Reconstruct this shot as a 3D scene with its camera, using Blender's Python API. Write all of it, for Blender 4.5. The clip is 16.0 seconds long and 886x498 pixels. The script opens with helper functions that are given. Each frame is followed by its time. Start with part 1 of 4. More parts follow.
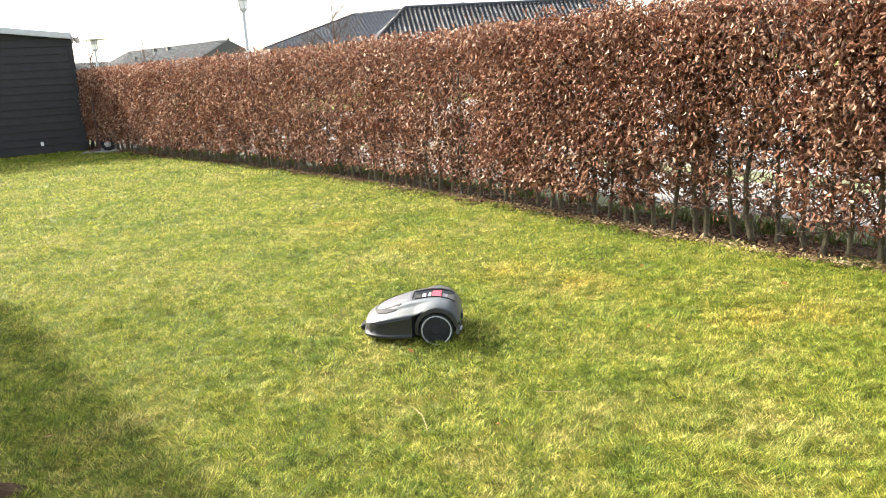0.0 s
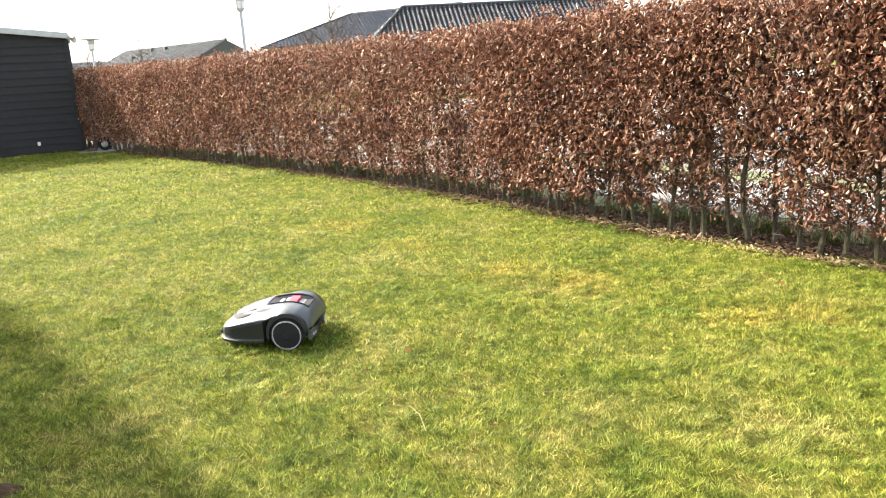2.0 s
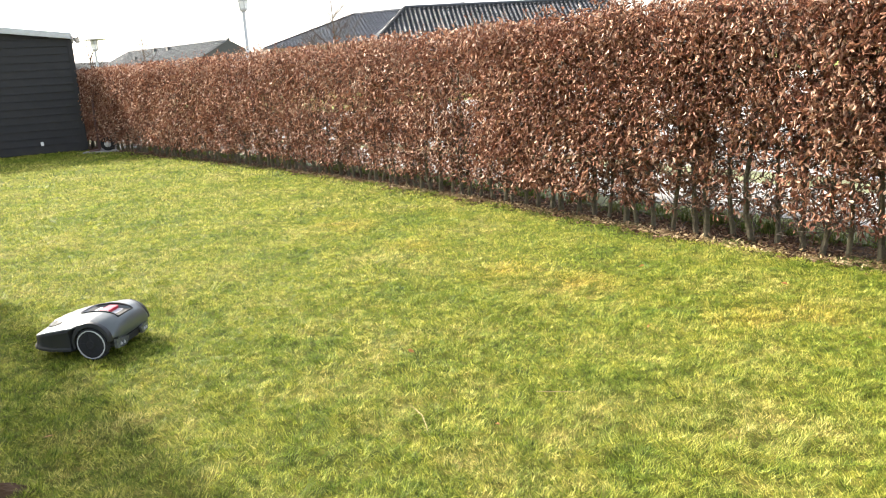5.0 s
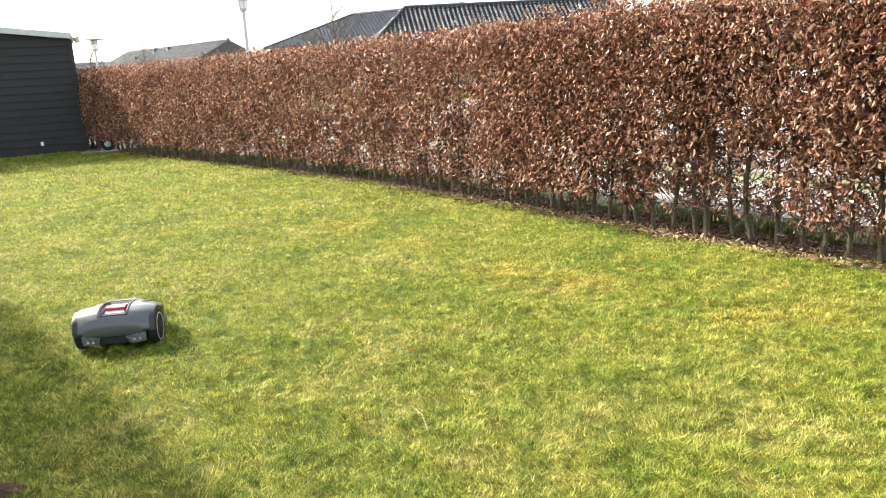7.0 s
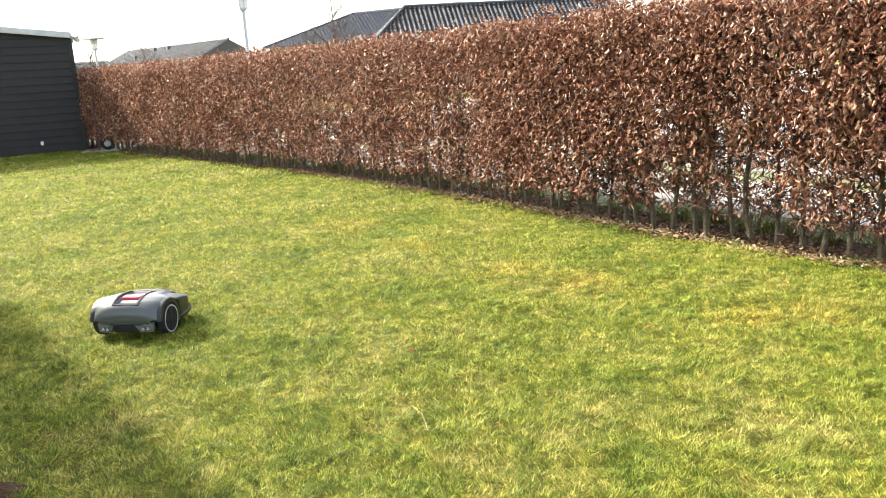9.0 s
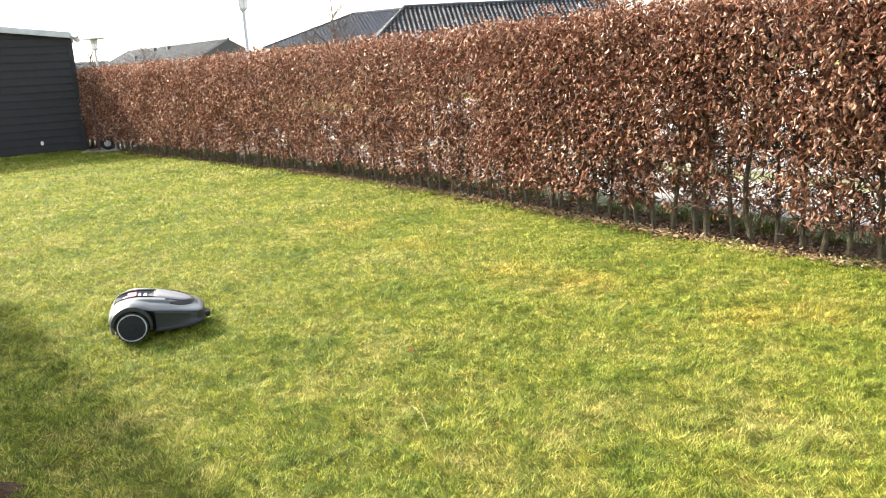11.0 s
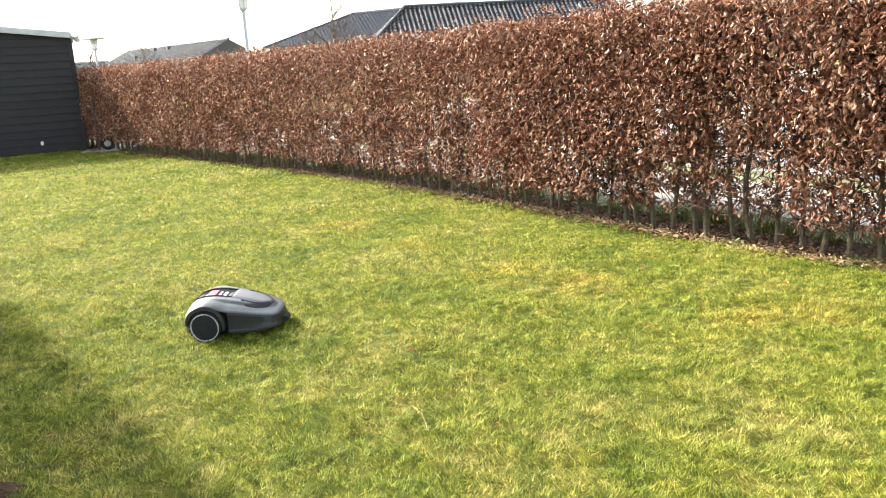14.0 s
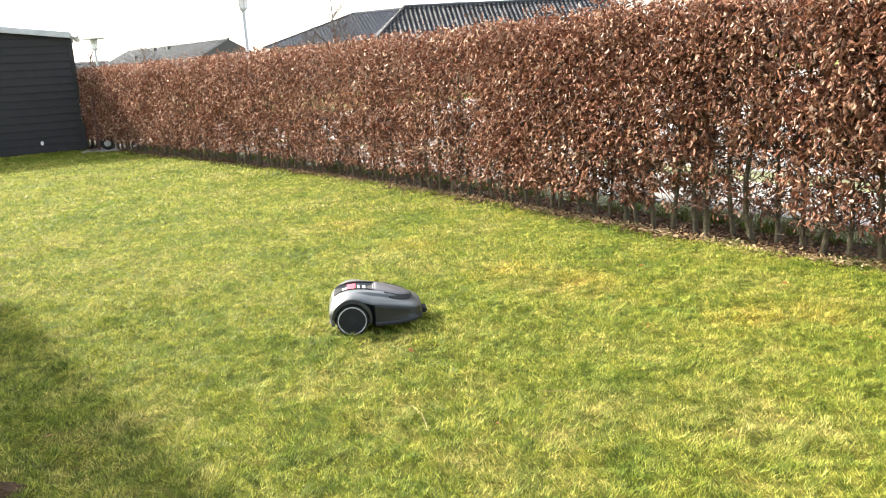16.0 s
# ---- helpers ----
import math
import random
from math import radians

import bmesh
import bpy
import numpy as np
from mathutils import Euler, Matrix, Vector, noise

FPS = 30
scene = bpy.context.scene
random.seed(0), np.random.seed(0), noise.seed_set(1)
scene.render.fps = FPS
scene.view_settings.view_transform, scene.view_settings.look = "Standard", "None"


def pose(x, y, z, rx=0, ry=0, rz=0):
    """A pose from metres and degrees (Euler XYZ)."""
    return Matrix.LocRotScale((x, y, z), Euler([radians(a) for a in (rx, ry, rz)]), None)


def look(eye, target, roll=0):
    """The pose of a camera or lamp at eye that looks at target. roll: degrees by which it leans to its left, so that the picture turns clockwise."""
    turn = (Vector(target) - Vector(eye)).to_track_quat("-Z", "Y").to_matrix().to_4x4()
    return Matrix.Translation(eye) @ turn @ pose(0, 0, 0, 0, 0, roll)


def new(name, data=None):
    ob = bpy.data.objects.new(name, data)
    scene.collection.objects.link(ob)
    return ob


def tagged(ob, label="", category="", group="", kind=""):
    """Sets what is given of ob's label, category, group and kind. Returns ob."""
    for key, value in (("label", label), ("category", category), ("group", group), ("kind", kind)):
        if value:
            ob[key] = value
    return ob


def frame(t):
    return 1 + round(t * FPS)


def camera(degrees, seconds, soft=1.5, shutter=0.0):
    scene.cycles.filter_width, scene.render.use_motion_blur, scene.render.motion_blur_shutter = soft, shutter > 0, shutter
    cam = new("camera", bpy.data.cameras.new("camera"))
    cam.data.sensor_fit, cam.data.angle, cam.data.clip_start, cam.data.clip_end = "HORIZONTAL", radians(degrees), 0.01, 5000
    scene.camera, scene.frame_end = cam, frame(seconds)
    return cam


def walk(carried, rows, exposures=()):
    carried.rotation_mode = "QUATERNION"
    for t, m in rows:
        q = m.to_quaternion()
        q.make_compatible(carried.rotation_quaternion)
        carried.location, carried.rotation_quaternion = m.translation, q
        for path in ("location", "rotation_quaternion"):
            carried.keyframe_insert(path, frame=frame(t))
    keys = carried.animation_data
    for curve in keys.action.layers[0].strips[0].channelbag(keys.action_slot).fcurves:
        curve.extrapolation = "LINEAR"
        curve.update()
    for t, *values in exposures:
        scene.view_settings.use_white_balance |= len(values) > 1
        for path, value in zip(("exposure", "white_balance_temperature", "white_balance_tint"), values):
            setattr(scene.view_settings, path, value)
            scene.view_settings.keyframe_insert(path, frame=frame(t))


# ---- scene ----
# ---- camera ----
EYE = Vector((0, 0, 1.65))
cam = camera(58.5, 16.0, soft=1.0)


def view(yaw, pitch, roll=-3.36):
    """The camera's pose: degrees to the right of north, and below the horizon."""
    a, p = radians(yaw), radians(pitch)
    return look(EYE, EYE + Vector((math.sin(a) * math.cos(p), math.cos(a) * math.cos(p), -math.sin(p))), roll)


walk(cam, [
    (0.0, view(0.00, 13.10)), (0.25, view(0.10, 13.12)), (0.5, view(0.25, 13.15)), (0.75, view(0.36, 13.16)),
    (1.0, view(0.41, 13.16)), (1.25, view(0.40, 13.16)), (1.5, view(0.35, 13.16)), (2.0, view(0.18, 13.13)),
    (2.5, view(0.06, 13.10)), (3.0, view(0.0, 13.10)), (4.2, view(0.0, 13.10)), (7.0, view(0.0, 13.11)),
    (7.5, view(0.0, 13.15)), (11.5, view(0.0, 13.15)), (16.0, view(0.0, 13.15))],
    exposures=[(0.0, 2.02), (16.0, 2.02)])

# ---- light ----
SUN_AZ, SUN_EL = -55.0, 33.0
world = bpy.data.worlds.new("world")
scene.world = world
world.use_nodes = True
wn = world.node_tree.nodes
sky = wn.new("ShaderNodeTexSky")
sky.sky_type = "NISHITA"
sky.sun_disc = False
sky.sun_elevation, sky.sun_rotation = radians(SUN_EL), radians(SUN_AZ)
sky.air_density, sky.dust_density, sky.ozone_density, sky.altitude = 1.0, 4.0, 0.6, 0
wn["Background"].inputs[1].default_value = 0.175
haze = wn.new("ShaderNodeHueSaturation")
haze.inputs["Saturation"].default_value, haze.inputs["Value"].default_value = 0.55, 0.94
world.node_tree.links.new(sky.outputs[0], haze.inputs["Color"])
world.node_tree.links.new(haze.outputs[0], wn["Background"].inputs[0])
sun_way = Vector((math.sin(radians(SUN_AZ)) * math.cos(radians(SUN_EL)),
                  math.cos(radians(SUN_AZ)) * math.cos(radians(SUN_EL)), math.sin(radians(SUN_EL))))
sun_data = bpy.data.lights.new("sun", "SUN")
sun_data.energy, sun_data.angle, sun_data.color = 3.9, radians(1.8), (1.0, 0.93, 0.80)
sun = new("sun", sun_data)
sun.matrix_world = look(sun_way * 60, (0, 0, 0))


# ---- materials ----
class Nodes:
    """A small helper that lays out the nodes of one material."""

    def __init__(self, name):
        self.mat = bpy.data.materials.new(name)
        self.mat.use_nodes = True
        self.tree = self.mat.node_tree
        self.bsdf = self.tree.nodes["Principled BSDF"]

    def add(self, kind, **given):
        node = self.tree.nodes.new(kind)
        for key, value in given.items():
            node.inputs[key.replace("_", " ")].default_value = value
        return node

    def link(self, a, b):
        self.tree.links.new(a, b)

    def coords(self, object_space=False):
        if object_space:
            return self.tree.nodes.new("ShaderNodeTexCoord").outputs["Object"]
        return self.tree.nodes.new("ShaderNodeNewGeometry").outputs["Position"]

    def noise(self, scale, detail=4.0, rough=0.6, where=None):
        node = self.add("ShaderNodeTexNoise", Scale=scale, Detail=detail, Roughness=rough)
        self.link(where or self.coords(), node.inputs["Vector"])
        return node.outputs["Fac"]

    def ramp(self, fac, stops):
        node = self.tree.nodes.new("ShaderNodeValToRGB")
        while len(node.color_ramp.elements) < len(stops):
            node.color_ramp.elements.new(0.5)
        for element, (at, colour) in zip(node.color_ramp.elements, stops):
            element.position, element.color = at, (*colour, 1)
        self.link(fac, node.inputs[0])
        return node.outputs[0]

    def mix(self, fac, a, b, how="MIX"):
        node = self.tree.nodes.new("ShaderNodeMix")
        node.data_type, node.blend_type = "RGBA", how
        for socket, value in ((node.inputs[0], fac), (node.inputs[6], a), (node.inputs[7], b)):
            if isinstance(value, (int, float)):
                socket.default_value = value
            elif isinstance(value, tuple):
                socket.default_value = (*value, 1)
            else:
                self.link(value, socket)
        return node.outputs[2]

    def bump(self, height, strength=0.3, distance=0.01):
        node = self.add("ShaderNodeBump", Strength=strength, Distance=distance)
        self.link(height, node.inputs["Height"])
        self.link(node.outputs[0], self.bsdf.inputs["Normal"])

    def set(self, colour=None, rough=None, metal=None, spec=None):
        for key, value in (("Base Color", colour), ("Roughness", rough), ("Metallic", metal), ("Specular IOR Level", spec)):
            if value is None:
                continue
            if isinstance(value, tuple):
                self.bsdf.inputs[key].default_value = (*value, 1)
            elif isinstance(value, (int, float)):
                self.bsdf.inputs[key].default_value = value
            else:
                self.link(value, self.bsdf.inputs[key])
        return self

    def island(self):
        return self.tree.nodes.new("ShaderNodeNewGeometry").outputs["Random Per Island"]

    def piece(self):
        return self.tree.nodes.new("ShaderNodeObjectInfo").outputs["Random"]

    def thin(self, colour, share):
        """Lets light through a leaf or blade."""
        clear = self.tree.nodes.new("ShaderNodeBsdfTranslucent")
        self.link(colour, clear.inputs[0])
        both = self.tree.nodes.new("ShaderNodeMixShader")
        both.inputs[0].default_value = share
        self.link(self.bsdf.outputs[0], both.inputs[1])
        self.link(clear.outputs[0], both.inputs[2])
        self.link(both.outputs[0], self.tree.nodes["Material Output"].inputs[0])


def plain(name, colour, rough=0.5, metal=0.0, vary=0.15, scale=30.0, bump=0.0):
    """A surface with a fine grain and broader stains."""
    n = Nodes(name)
    where = n.coords(True)
    dark = tuple(c * (1 - vary) for c in colour)
    light = tuple(min(1, c * (1 + vary)) for c in colour)
    fine = n.ramp(n.noise(scale, 5, 0.7, where), [(0.3, dark), (0.7, light)])
    broad = n.ramp(n.noise(scale / 9, 3, 0.6, where), [(0.3, (1 - vary,) * 3), (0.7, (1.0,) * 3)])
    n.set(n.mix(1.0, fine, broad, "MULTIPLY"), rough, metal)
    if bump:
        n.bump(n.noise(scale * 3, 4, 0.6, where), bump, 0.004)
    return n.mat


# places where the lawn is scorched, or thin and strawy: x, y, reach, colour
SCORCHED, STRAWY = (0.38, 0.30, 0.065), (0.30, 0.275, 0.09)
DRY_PATCHES = (
    (0.51, 6.14, 0.42, SCORCHED), (1.07, 5.71, 0.40, SCORCHED), (1.92, 4.67, 0.36, SCORCHED), (-1.04, 8.35, 0.45, SCORCHED), (2.35, 4.66, 0.3, SCORCHED),
    (-0.23, 7.17, 0.3, SCORCHED), (0.5, 3.27, 0.3, STRAWY), (1.25, 3.31, 0.32, STRAWY), (0.75, 3.5, 0.3, STRAWY), (-0.4, 4.4, 0.35, STRAWY), (0.1, 3.0, 0.25, STRAWY))


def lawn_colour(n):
    """Broad patches of the lawn: fresh green, yellowed and dry, with clump shading mixed in."""
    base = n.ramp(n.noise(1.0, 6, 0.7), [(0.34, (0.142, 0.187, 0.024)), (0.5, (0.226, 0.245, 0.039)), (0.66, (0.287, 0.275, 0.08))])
    # clump tone, with the dark hollows and bright tops of clumps painted in
    clump_shade = n.ramp(n.noise(16.0, 5, 0.7), [(0.35, (0.5, 0.6, 0.42)), (0.5, (0.95, 0.98, 0.9)), (0.65, (1.3, 1.22, 1.25))])
    # a few scorched patches
    place = n.coords()
    wander = n.add("ShaderNodeTexNoise", Scale=5.0, Detail=4.0)
    n.link(place, wander.inputs["Vector"])
    shift = n.add("ShaderNodeVectorMath")
    shift.operation = "MULTIPLY_ADD"
    n.link(wander.outputs["Color"], shift.inputs[0])
    shift.inputs[1].default_value, shift.inputs[2].default_value = (0.5, 0.5, 0.0), (-0.25, -0.25, 0.0)
    near = n.add("ShaderNodeVectorMath")
    near.operation = "ADD"
    n.link(place, near.inputs[0]), n.link(shift.outputs[0], near.inputs[1])
    for x, y, reach, dry in DRY_PATCHES:
        far = n.add("ShaderNodeVectorMath")
        far.operation = "DISTANCE"
        n.link(near.outputs[0], far.inputs[0])
        far.inputs[1].default_value = (x, y, 0.02)
        amount = n.add("ShaderNodeMapRange")
        for key, value in (("From Min", reach), ("From Max", 0.0), ("To Min", 0.0), ("To Max", 0.7)):
            amount.inputs[key].default_value = value
        n.link(far.outputs["Value"], amount.inputs["Value"])
        base = n.mix(amount.outputs[0], base, dry)
    patch = n.ramp(n.noise(5.0, 4, 0.65), [(0.36, (0.64, 0.74, 0.5)), (0.5, (1.0, 1.0, 0.92)), (0.66, (1.2, 1.1, 1.25))])
    return n.mix(1.0, n.mix(1.0, base, clump_shade, "MULTIPLY"), patch, "MULTIPLY")


def make_grass():
    n = Nodes("grass_blades")
    blade = n.ramp(n.island(), [(0.0, (0.15, 0.22, 0.11)), (0.35, (0.68, 0.79, 0.49)), (0.6, (1.18, 1.17, 0.93)), (0.8, (1.7, 1.6, 1.65)), (1.0, (2.3, 2.14, 3.1))])
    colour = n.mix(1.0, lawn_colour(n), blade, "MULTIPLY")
    n.set(colour, 0.62, 0, 0.2)
    n.thin(colour, 0.33)
    return n.mat


def make_thatch():
    n = Nodes("lawn_thatch")
    # dry brown thatch; the dark of gaps between blades is put into its colour
    fine = n.ramp(n.noise(120, 3, 0.7), [(0.3, (0.34, 0.33, 0.3)), (0.7, (0.8, 0.72, 0.66))])
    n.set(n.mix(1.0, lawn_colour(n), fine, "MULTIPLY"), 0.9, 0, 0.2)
    n.bump(n.noise(60, 4, 0.7), 0.8, 0.03)
    return n.mat


def make_leaf(name, stops, share=0.16):
    n = Nodes(name)
    colour = n.mix(1.0, n.ramp(n.island(), stops), n.ramp(n.noise(45, 3), [(0.3, (0.75, 0.72, 0.7)), (0.7, (1.12, 1.1, 1.1))]), "MULTIPLY")
    broad = n.ramp(n.noise(2.2, 3, 0.6), [(0.32, (0.82, 0.72, 0.68)), (0.5, (1.0, 0.98, 0.97)), (0.68, (1.1, 1.16, 1.14))])
    colour = n.mix(1.0, colour, broad, "MULTIPLY")
    n.set(colour, 0.6, 0, 0.17)
    n.thin(colour, share)
    return n.mat


GRASS, THATCH = make_grass(), make_thatch()
LEAF = make_leaf("beech_leaf", [(0.0, (0.09, 0.034, 0.021)), (0.3, (0.185, 0.079, 0.046)), (0.6, (0.285, 0.142, 0.088)), (0.85, (0.42, 0.255, 0.172)), (1.0, (0.60, 0.45, 0.34))], 0.18)
LITTER = make_leaf("leaf_litter", [(0.0, (0.07, 0.035, 0.02)), (0.5, (0.15, 0.085, 0.048)), (1.0, (0.30, 0.205, 0.12))], 0.1)
PALE_LITTER = make_leaf("pale_litter", [(0.0, (0.16, 0.10, 0.05)), (0.5, (0.32, 0.23, 0.12)), (1.0, (0.50, 0.40, 0.24))], 0.1)
ORANGE = make_leaf("orange_leaf", [(0.0, (0.32, 0.15, 0.05)), (1.0, (0.40, 0.20, 0.08))], 0.2)
TUFT = make_leaf("long_grass", [(0.0, (0.05, 0.08, 0.012)), (0.6, (0.10, 0.14, 0.02)), (1.0, (0.26, 0.22, 0.08))], 0.3)
# pale and greyed to carry distance haze, as no air volume is built
WOODS = make_leaf("haze_tinted_woods", [(0.0, (0.13, 0.145, 0.14)), (1.0, (0.22, 0.235, 0.225))], 0.2)
BARK = plain("beech_bark", (0.115, 0.10, 0.064), 0.85, 0, 0.4, 40, 0.6)
TWIG = plain("twig_bark", (0.12, 0.095, 0.075), 0.8, 0, 0.3, 60)
SOIL = plain("bare_soil", (0.065, 0.037, 0.019), 0.95, 0, 0.4, 25, 0.9)
for dull in (SOIL, BARK, TWIG):
    dull.node_tree.nodes["Principled BSDF"].inputs["Specular IOR Level"].default_value = 0.12
VERGE = plain("dry_verge", (0.12, 0.125, 0.05), 0.95, 0, 0.4, 18, 0.9)
PAVING = plain("pale_paving", (0.22, 0.205, 0.185), 0.85, 0, 0.1, 12, 0.3)
ASPHALT = plain("worn_asphalt", (0.17, 0.168, 0.16), 0.85, 0, 0.12, 20, 0.4)
CONCRETE = plain("concrete", (0.36, 0.34, 0.31), 0.9, 0, 0.15, 14, 0.4)
BLACK_WOOD = plain("black_stained_wood", (0.0135, 0.013, 0.0135), 0.75, 0, 0.3, 35, 0.5)
ZINC = plain("grey_zinc", (0.45, 0.46, 0.47), 0.5, 0.3, 0.12, 18)
BRICK = plain("yellow_brick", (0.36, 0.29, 0.21), 0.9, 0, 0.2, 9, 0.5)
RENDERED = plain("pale_render", (0.68, 0.66, 0.62), 0.9, 0, 0.1, 9, 0.4)
STEEL = plain("galvanised_steel", (0.42, 0.43, 0.43), 0.45, 0.6, 0.12, 25)
RED_PAINT = plain("rusty_red_paint", (0.10, 0.042, 0.036), 0.55, 0, 0.3, 30)
RUBBER = plain("black_rubber", (0.012, 0.012, 0.012), 0.85, 0, 0.25, 60, 0.4)
WHITE = plain("white_plastic", (0.75, 0.75, 0.73), 0.45, 0, 0.06, 30)


def make_tiles(name, colour, rough):
    n = Nodes(name)
    shade = n.ramp(n.island(), [(0.0, (0.75,) * 3), (1.0, (1.2,) * 3)])
    n.set(n.mix(1.0, n.ramp(n.noise(7, 4), [(0.3, tuple(c * 0.75 for c in colour)), (0.7, colour)]), shade, "MULTIPLY"), rough, 0, 0.5)
    return n.mat


GLAZED = make_tiles("glazed_black_tiles", (0.045, 0.047, 0.05), 0.33)
SLATE = make_tiles("grey_roof_tiles", (0.085, 0.09, 0.088), 0.7)
RIDGE = plain("dull_ridge_tile", (0.03, 0.031, 0.032), 0.95, 0, 0.2, 6)
# the mower's plastics
SILVER = plain("silver_plastic", (0.078, 0.086, 0.084), 0.3, 0.0, 0.04, 40)
DARK = plain("dark_grey_plastic", (0.0125, 0.0135, 0.0145), 0.45, 0, 0.1, 60)
MID = plain("mid_grey_plastic", (0.07, 0.068, 0.072), 0.34, 0, 0.06, 50)
JET = plain("black_plastic", (0.008, 0.008, 0.0085), 0.8, 0, 0.2, 60)
RED = plain("red_plastic", (0.48, 0.035, 0.06), 0.55, 0, 0.06, 40)
RING = plain("worn_white_ring", (0.42, 0.42, 0.40), 0.7, 0, 0.4, 70)
REFLECTOR = plain("reflector_grey", (0.16, 0.165, 0.165), 0.25, 0.2, 0.5, 60)
LABEL = plain("pale_label", (0.36, 0.35, 0.35), 0.4, 0, 0.06, 50)


# ---- mesh helpers ----
def part(name, bm, material, parent=None, label="", smooth=False):
    """Links a bmesh as one mesh object, under its thing where there is one."""
    data = bpy.data.meshes.new(name)
    if smooth:
        for f in bm.faces:
            f.smooth = True
    bm.to_mesh(data)
    bm.free()
    data.materials.append(material)
    if smooth:
        data.set_sharp_from_angle(angle=radians(38))
    ob = new(name, data)
    ob.parent = parent
    if label:
        ob["label"] = label
    return ob


def shared(name, data, parent, m):
    """One more piece on a mesh that others use."""
    ob = new(name, data)
    ob.parent = parent
    ob.matrix_local = m
    return ob


def raw(name, verts, faces, material, parent=None, smooth=False):
    """A large mesh straight from arrays: faces all with the same number of corners."""
    data = bpy.data.meshes.new(name)
    corners = faces.shape[1]
    data.vertices.add(len(verts))
    data.vertices.foreach_set("co", np.ascontiguousarray(verts, dtype=np.float32).ravel())
    data.loops.add(faces.size)
    data.loops.foreach_set("vertex_index", np.ascontiguousarray(faces, dtype=np.int32).ravel())
    data.polygons.add(len(faces))
    data.polygons.foreach_set("loop_start", np.arange(0, faces.size, corners, dtype=np.int32))
    if smooth:
        data.polygons.foreach_set("use_smooth", np.ones(len(faces), dtype=bool))
    data.update(calc_edges=True)
    data.materials.append(material)
    ob = new(name, data)
    ob.parent = parent
    return ob


def box(bm, x0, x1, y0, y1, z0, z1, bevel=0.0, m=None):
    made = bmesh.ops.create_cube(bm, size=1)["verts"]
    for v in made:
        v.co = Vector(((x0, x1)[v.co.x > 0], (y0, y1)[v.co.y > 0], (z0, z1)[v.co.z > 0]))
    if m is not None:
        bmesh.ops.transform(bm, matrix=m, verts=made)
    if bevel:
        edges = {e for v in made for e in v.link_edges}
        bmesh.ops.bevel(bm, geom=list(edges), offset=bevel, segments=2, affect="EDGES", clamp_overlap=True)
    return bm


def tube(bm, points, radii, sides=8, cap=True):
    """A round bar along points, with a radius at each."""
    rings = []
    for i, p in enumerate(points):
        p = Vector(p)
        along = (Vector(points[min(i + 1, len(points) - 1)]) - Vector(points[max(i - 1, 0)])).normalized()
        side = along.cross(Vector((0, 0, 1)) if abs(along.z) < 0.9 else Vector((1, 0, 0))).normalized()
        up = side.cross(along)
        rings.append([bm.verts.new(p + float(radii[i]) * (side * math.cos(a) + up * math.sin(a)))
                      for a in (2 * math.pi * k / sides for k in range(sides))])
    for a, b in zip(rings, rings[1:]):
        for k in range(sides):
            bm.faces.new((a[k], a[(k + 1) % sides], b[(k + 1) % sides], b[k]))
    if cap:
        bm.faces.new(rings[0][::-1])
        bm.faces.new(rings[-1])
    return bm


def disc(bm, profile, sides=32, axis="y"):
    """A turned piece: profile of (radius, along) round the axis."""
    rings = []
    for r, h in profile:
        ring = []
        for k in range(sides):
            a = 2 * math.pi * k / sides
            c, s = r * math.cos(a), r * math.sin(a)
            ring.append(bm.verts.new((c, h, s) if axis == "y" else (c, s, h)))
        rings.append(ring)
    for a, b in zip(rings, rings[1:]):
        for k in range(sides):
            bm.faces.new((a[k], a[(k + 1) % sides], b[(k + 1) % sides], b[k]))
    bm.faces.new(rings[0])
    bm.faces.new(rings[-1])
    bmesh.ops.recalc_face_normals(bm, faces=bm.faces)
    return bm


def lerp_table(x, table):
    return float(np.interp(x, [a for a, _ in table], [b for _, b in table]))


rng = np.random.default_rng(7)

# ---- the plan ----
START, ALONG, ACROSS = np.array((3.3, 5.55)), np.array((-0.62, 0.7846)), np.array((0.7846, 0.62))


def bow(u):
    """The hedge swings out a little halfway along."""
    return 0.42 * np.sin(np.clip(np.asarray(u) / 19.0, 0, 1) * math.pi) ** 1.5


def hedge_xy(u, off):
    """A place along the hedge and across it, towards the road."""
    off = off + bow(u)
    return START[0] + u * ALONG[0] + off * ACROSS[0], START[1] + u * ALONG[1] + off * ACROSS[1]


def swell(x, y):
    """The lawn's gentle unevenness."""
    return 0.012 * np.sin(1.9 * x + 0.6 * y) * np.cos(1.3 * y - 0.4 * x) + 0.008 * np.sin(4.1 * x - 2.3 * y)


# ---- ground ----
def build_ground():
    bm = bmesh.new()
    bmesh.ops.create_grid(bm, x_segments=40, y_segments=40, size=2500)
    for v in bm.verts:
        v.co.z = -0.03
    ground = part("ground", bm, THATCH)
    tagged(ground, "wide level ground of short grass", "ground", kind="structure")
    # the lawn, finer, up to the hedge bed
    nu, nv = 120, 90
    us, ws = np.linspace(-14, 22, nu), np.linspace(-0.2, -16, nv)
    u, w = np.meshgrid(us, ws, indexing="ij")
    x, y = hedge_xy(u, w)
    verts = np.stack([x, y, swell(x, y)], -1).reshape(-1, 3)
    i = np.arange(nu * nv).reshape(nu, nv)
    faces = np.stack([i[:-1, :-1], i[:-1, 1:], i[1:, 1:], i[1:, :-1]], -1).reshape(-1, 4)
    lawn = raw("lawn", verts, faces, THATCH, smooth=True)
    tagged(lawn, "uneven mown lawn soil under yellow-green grass", "lawn", kind="structure")


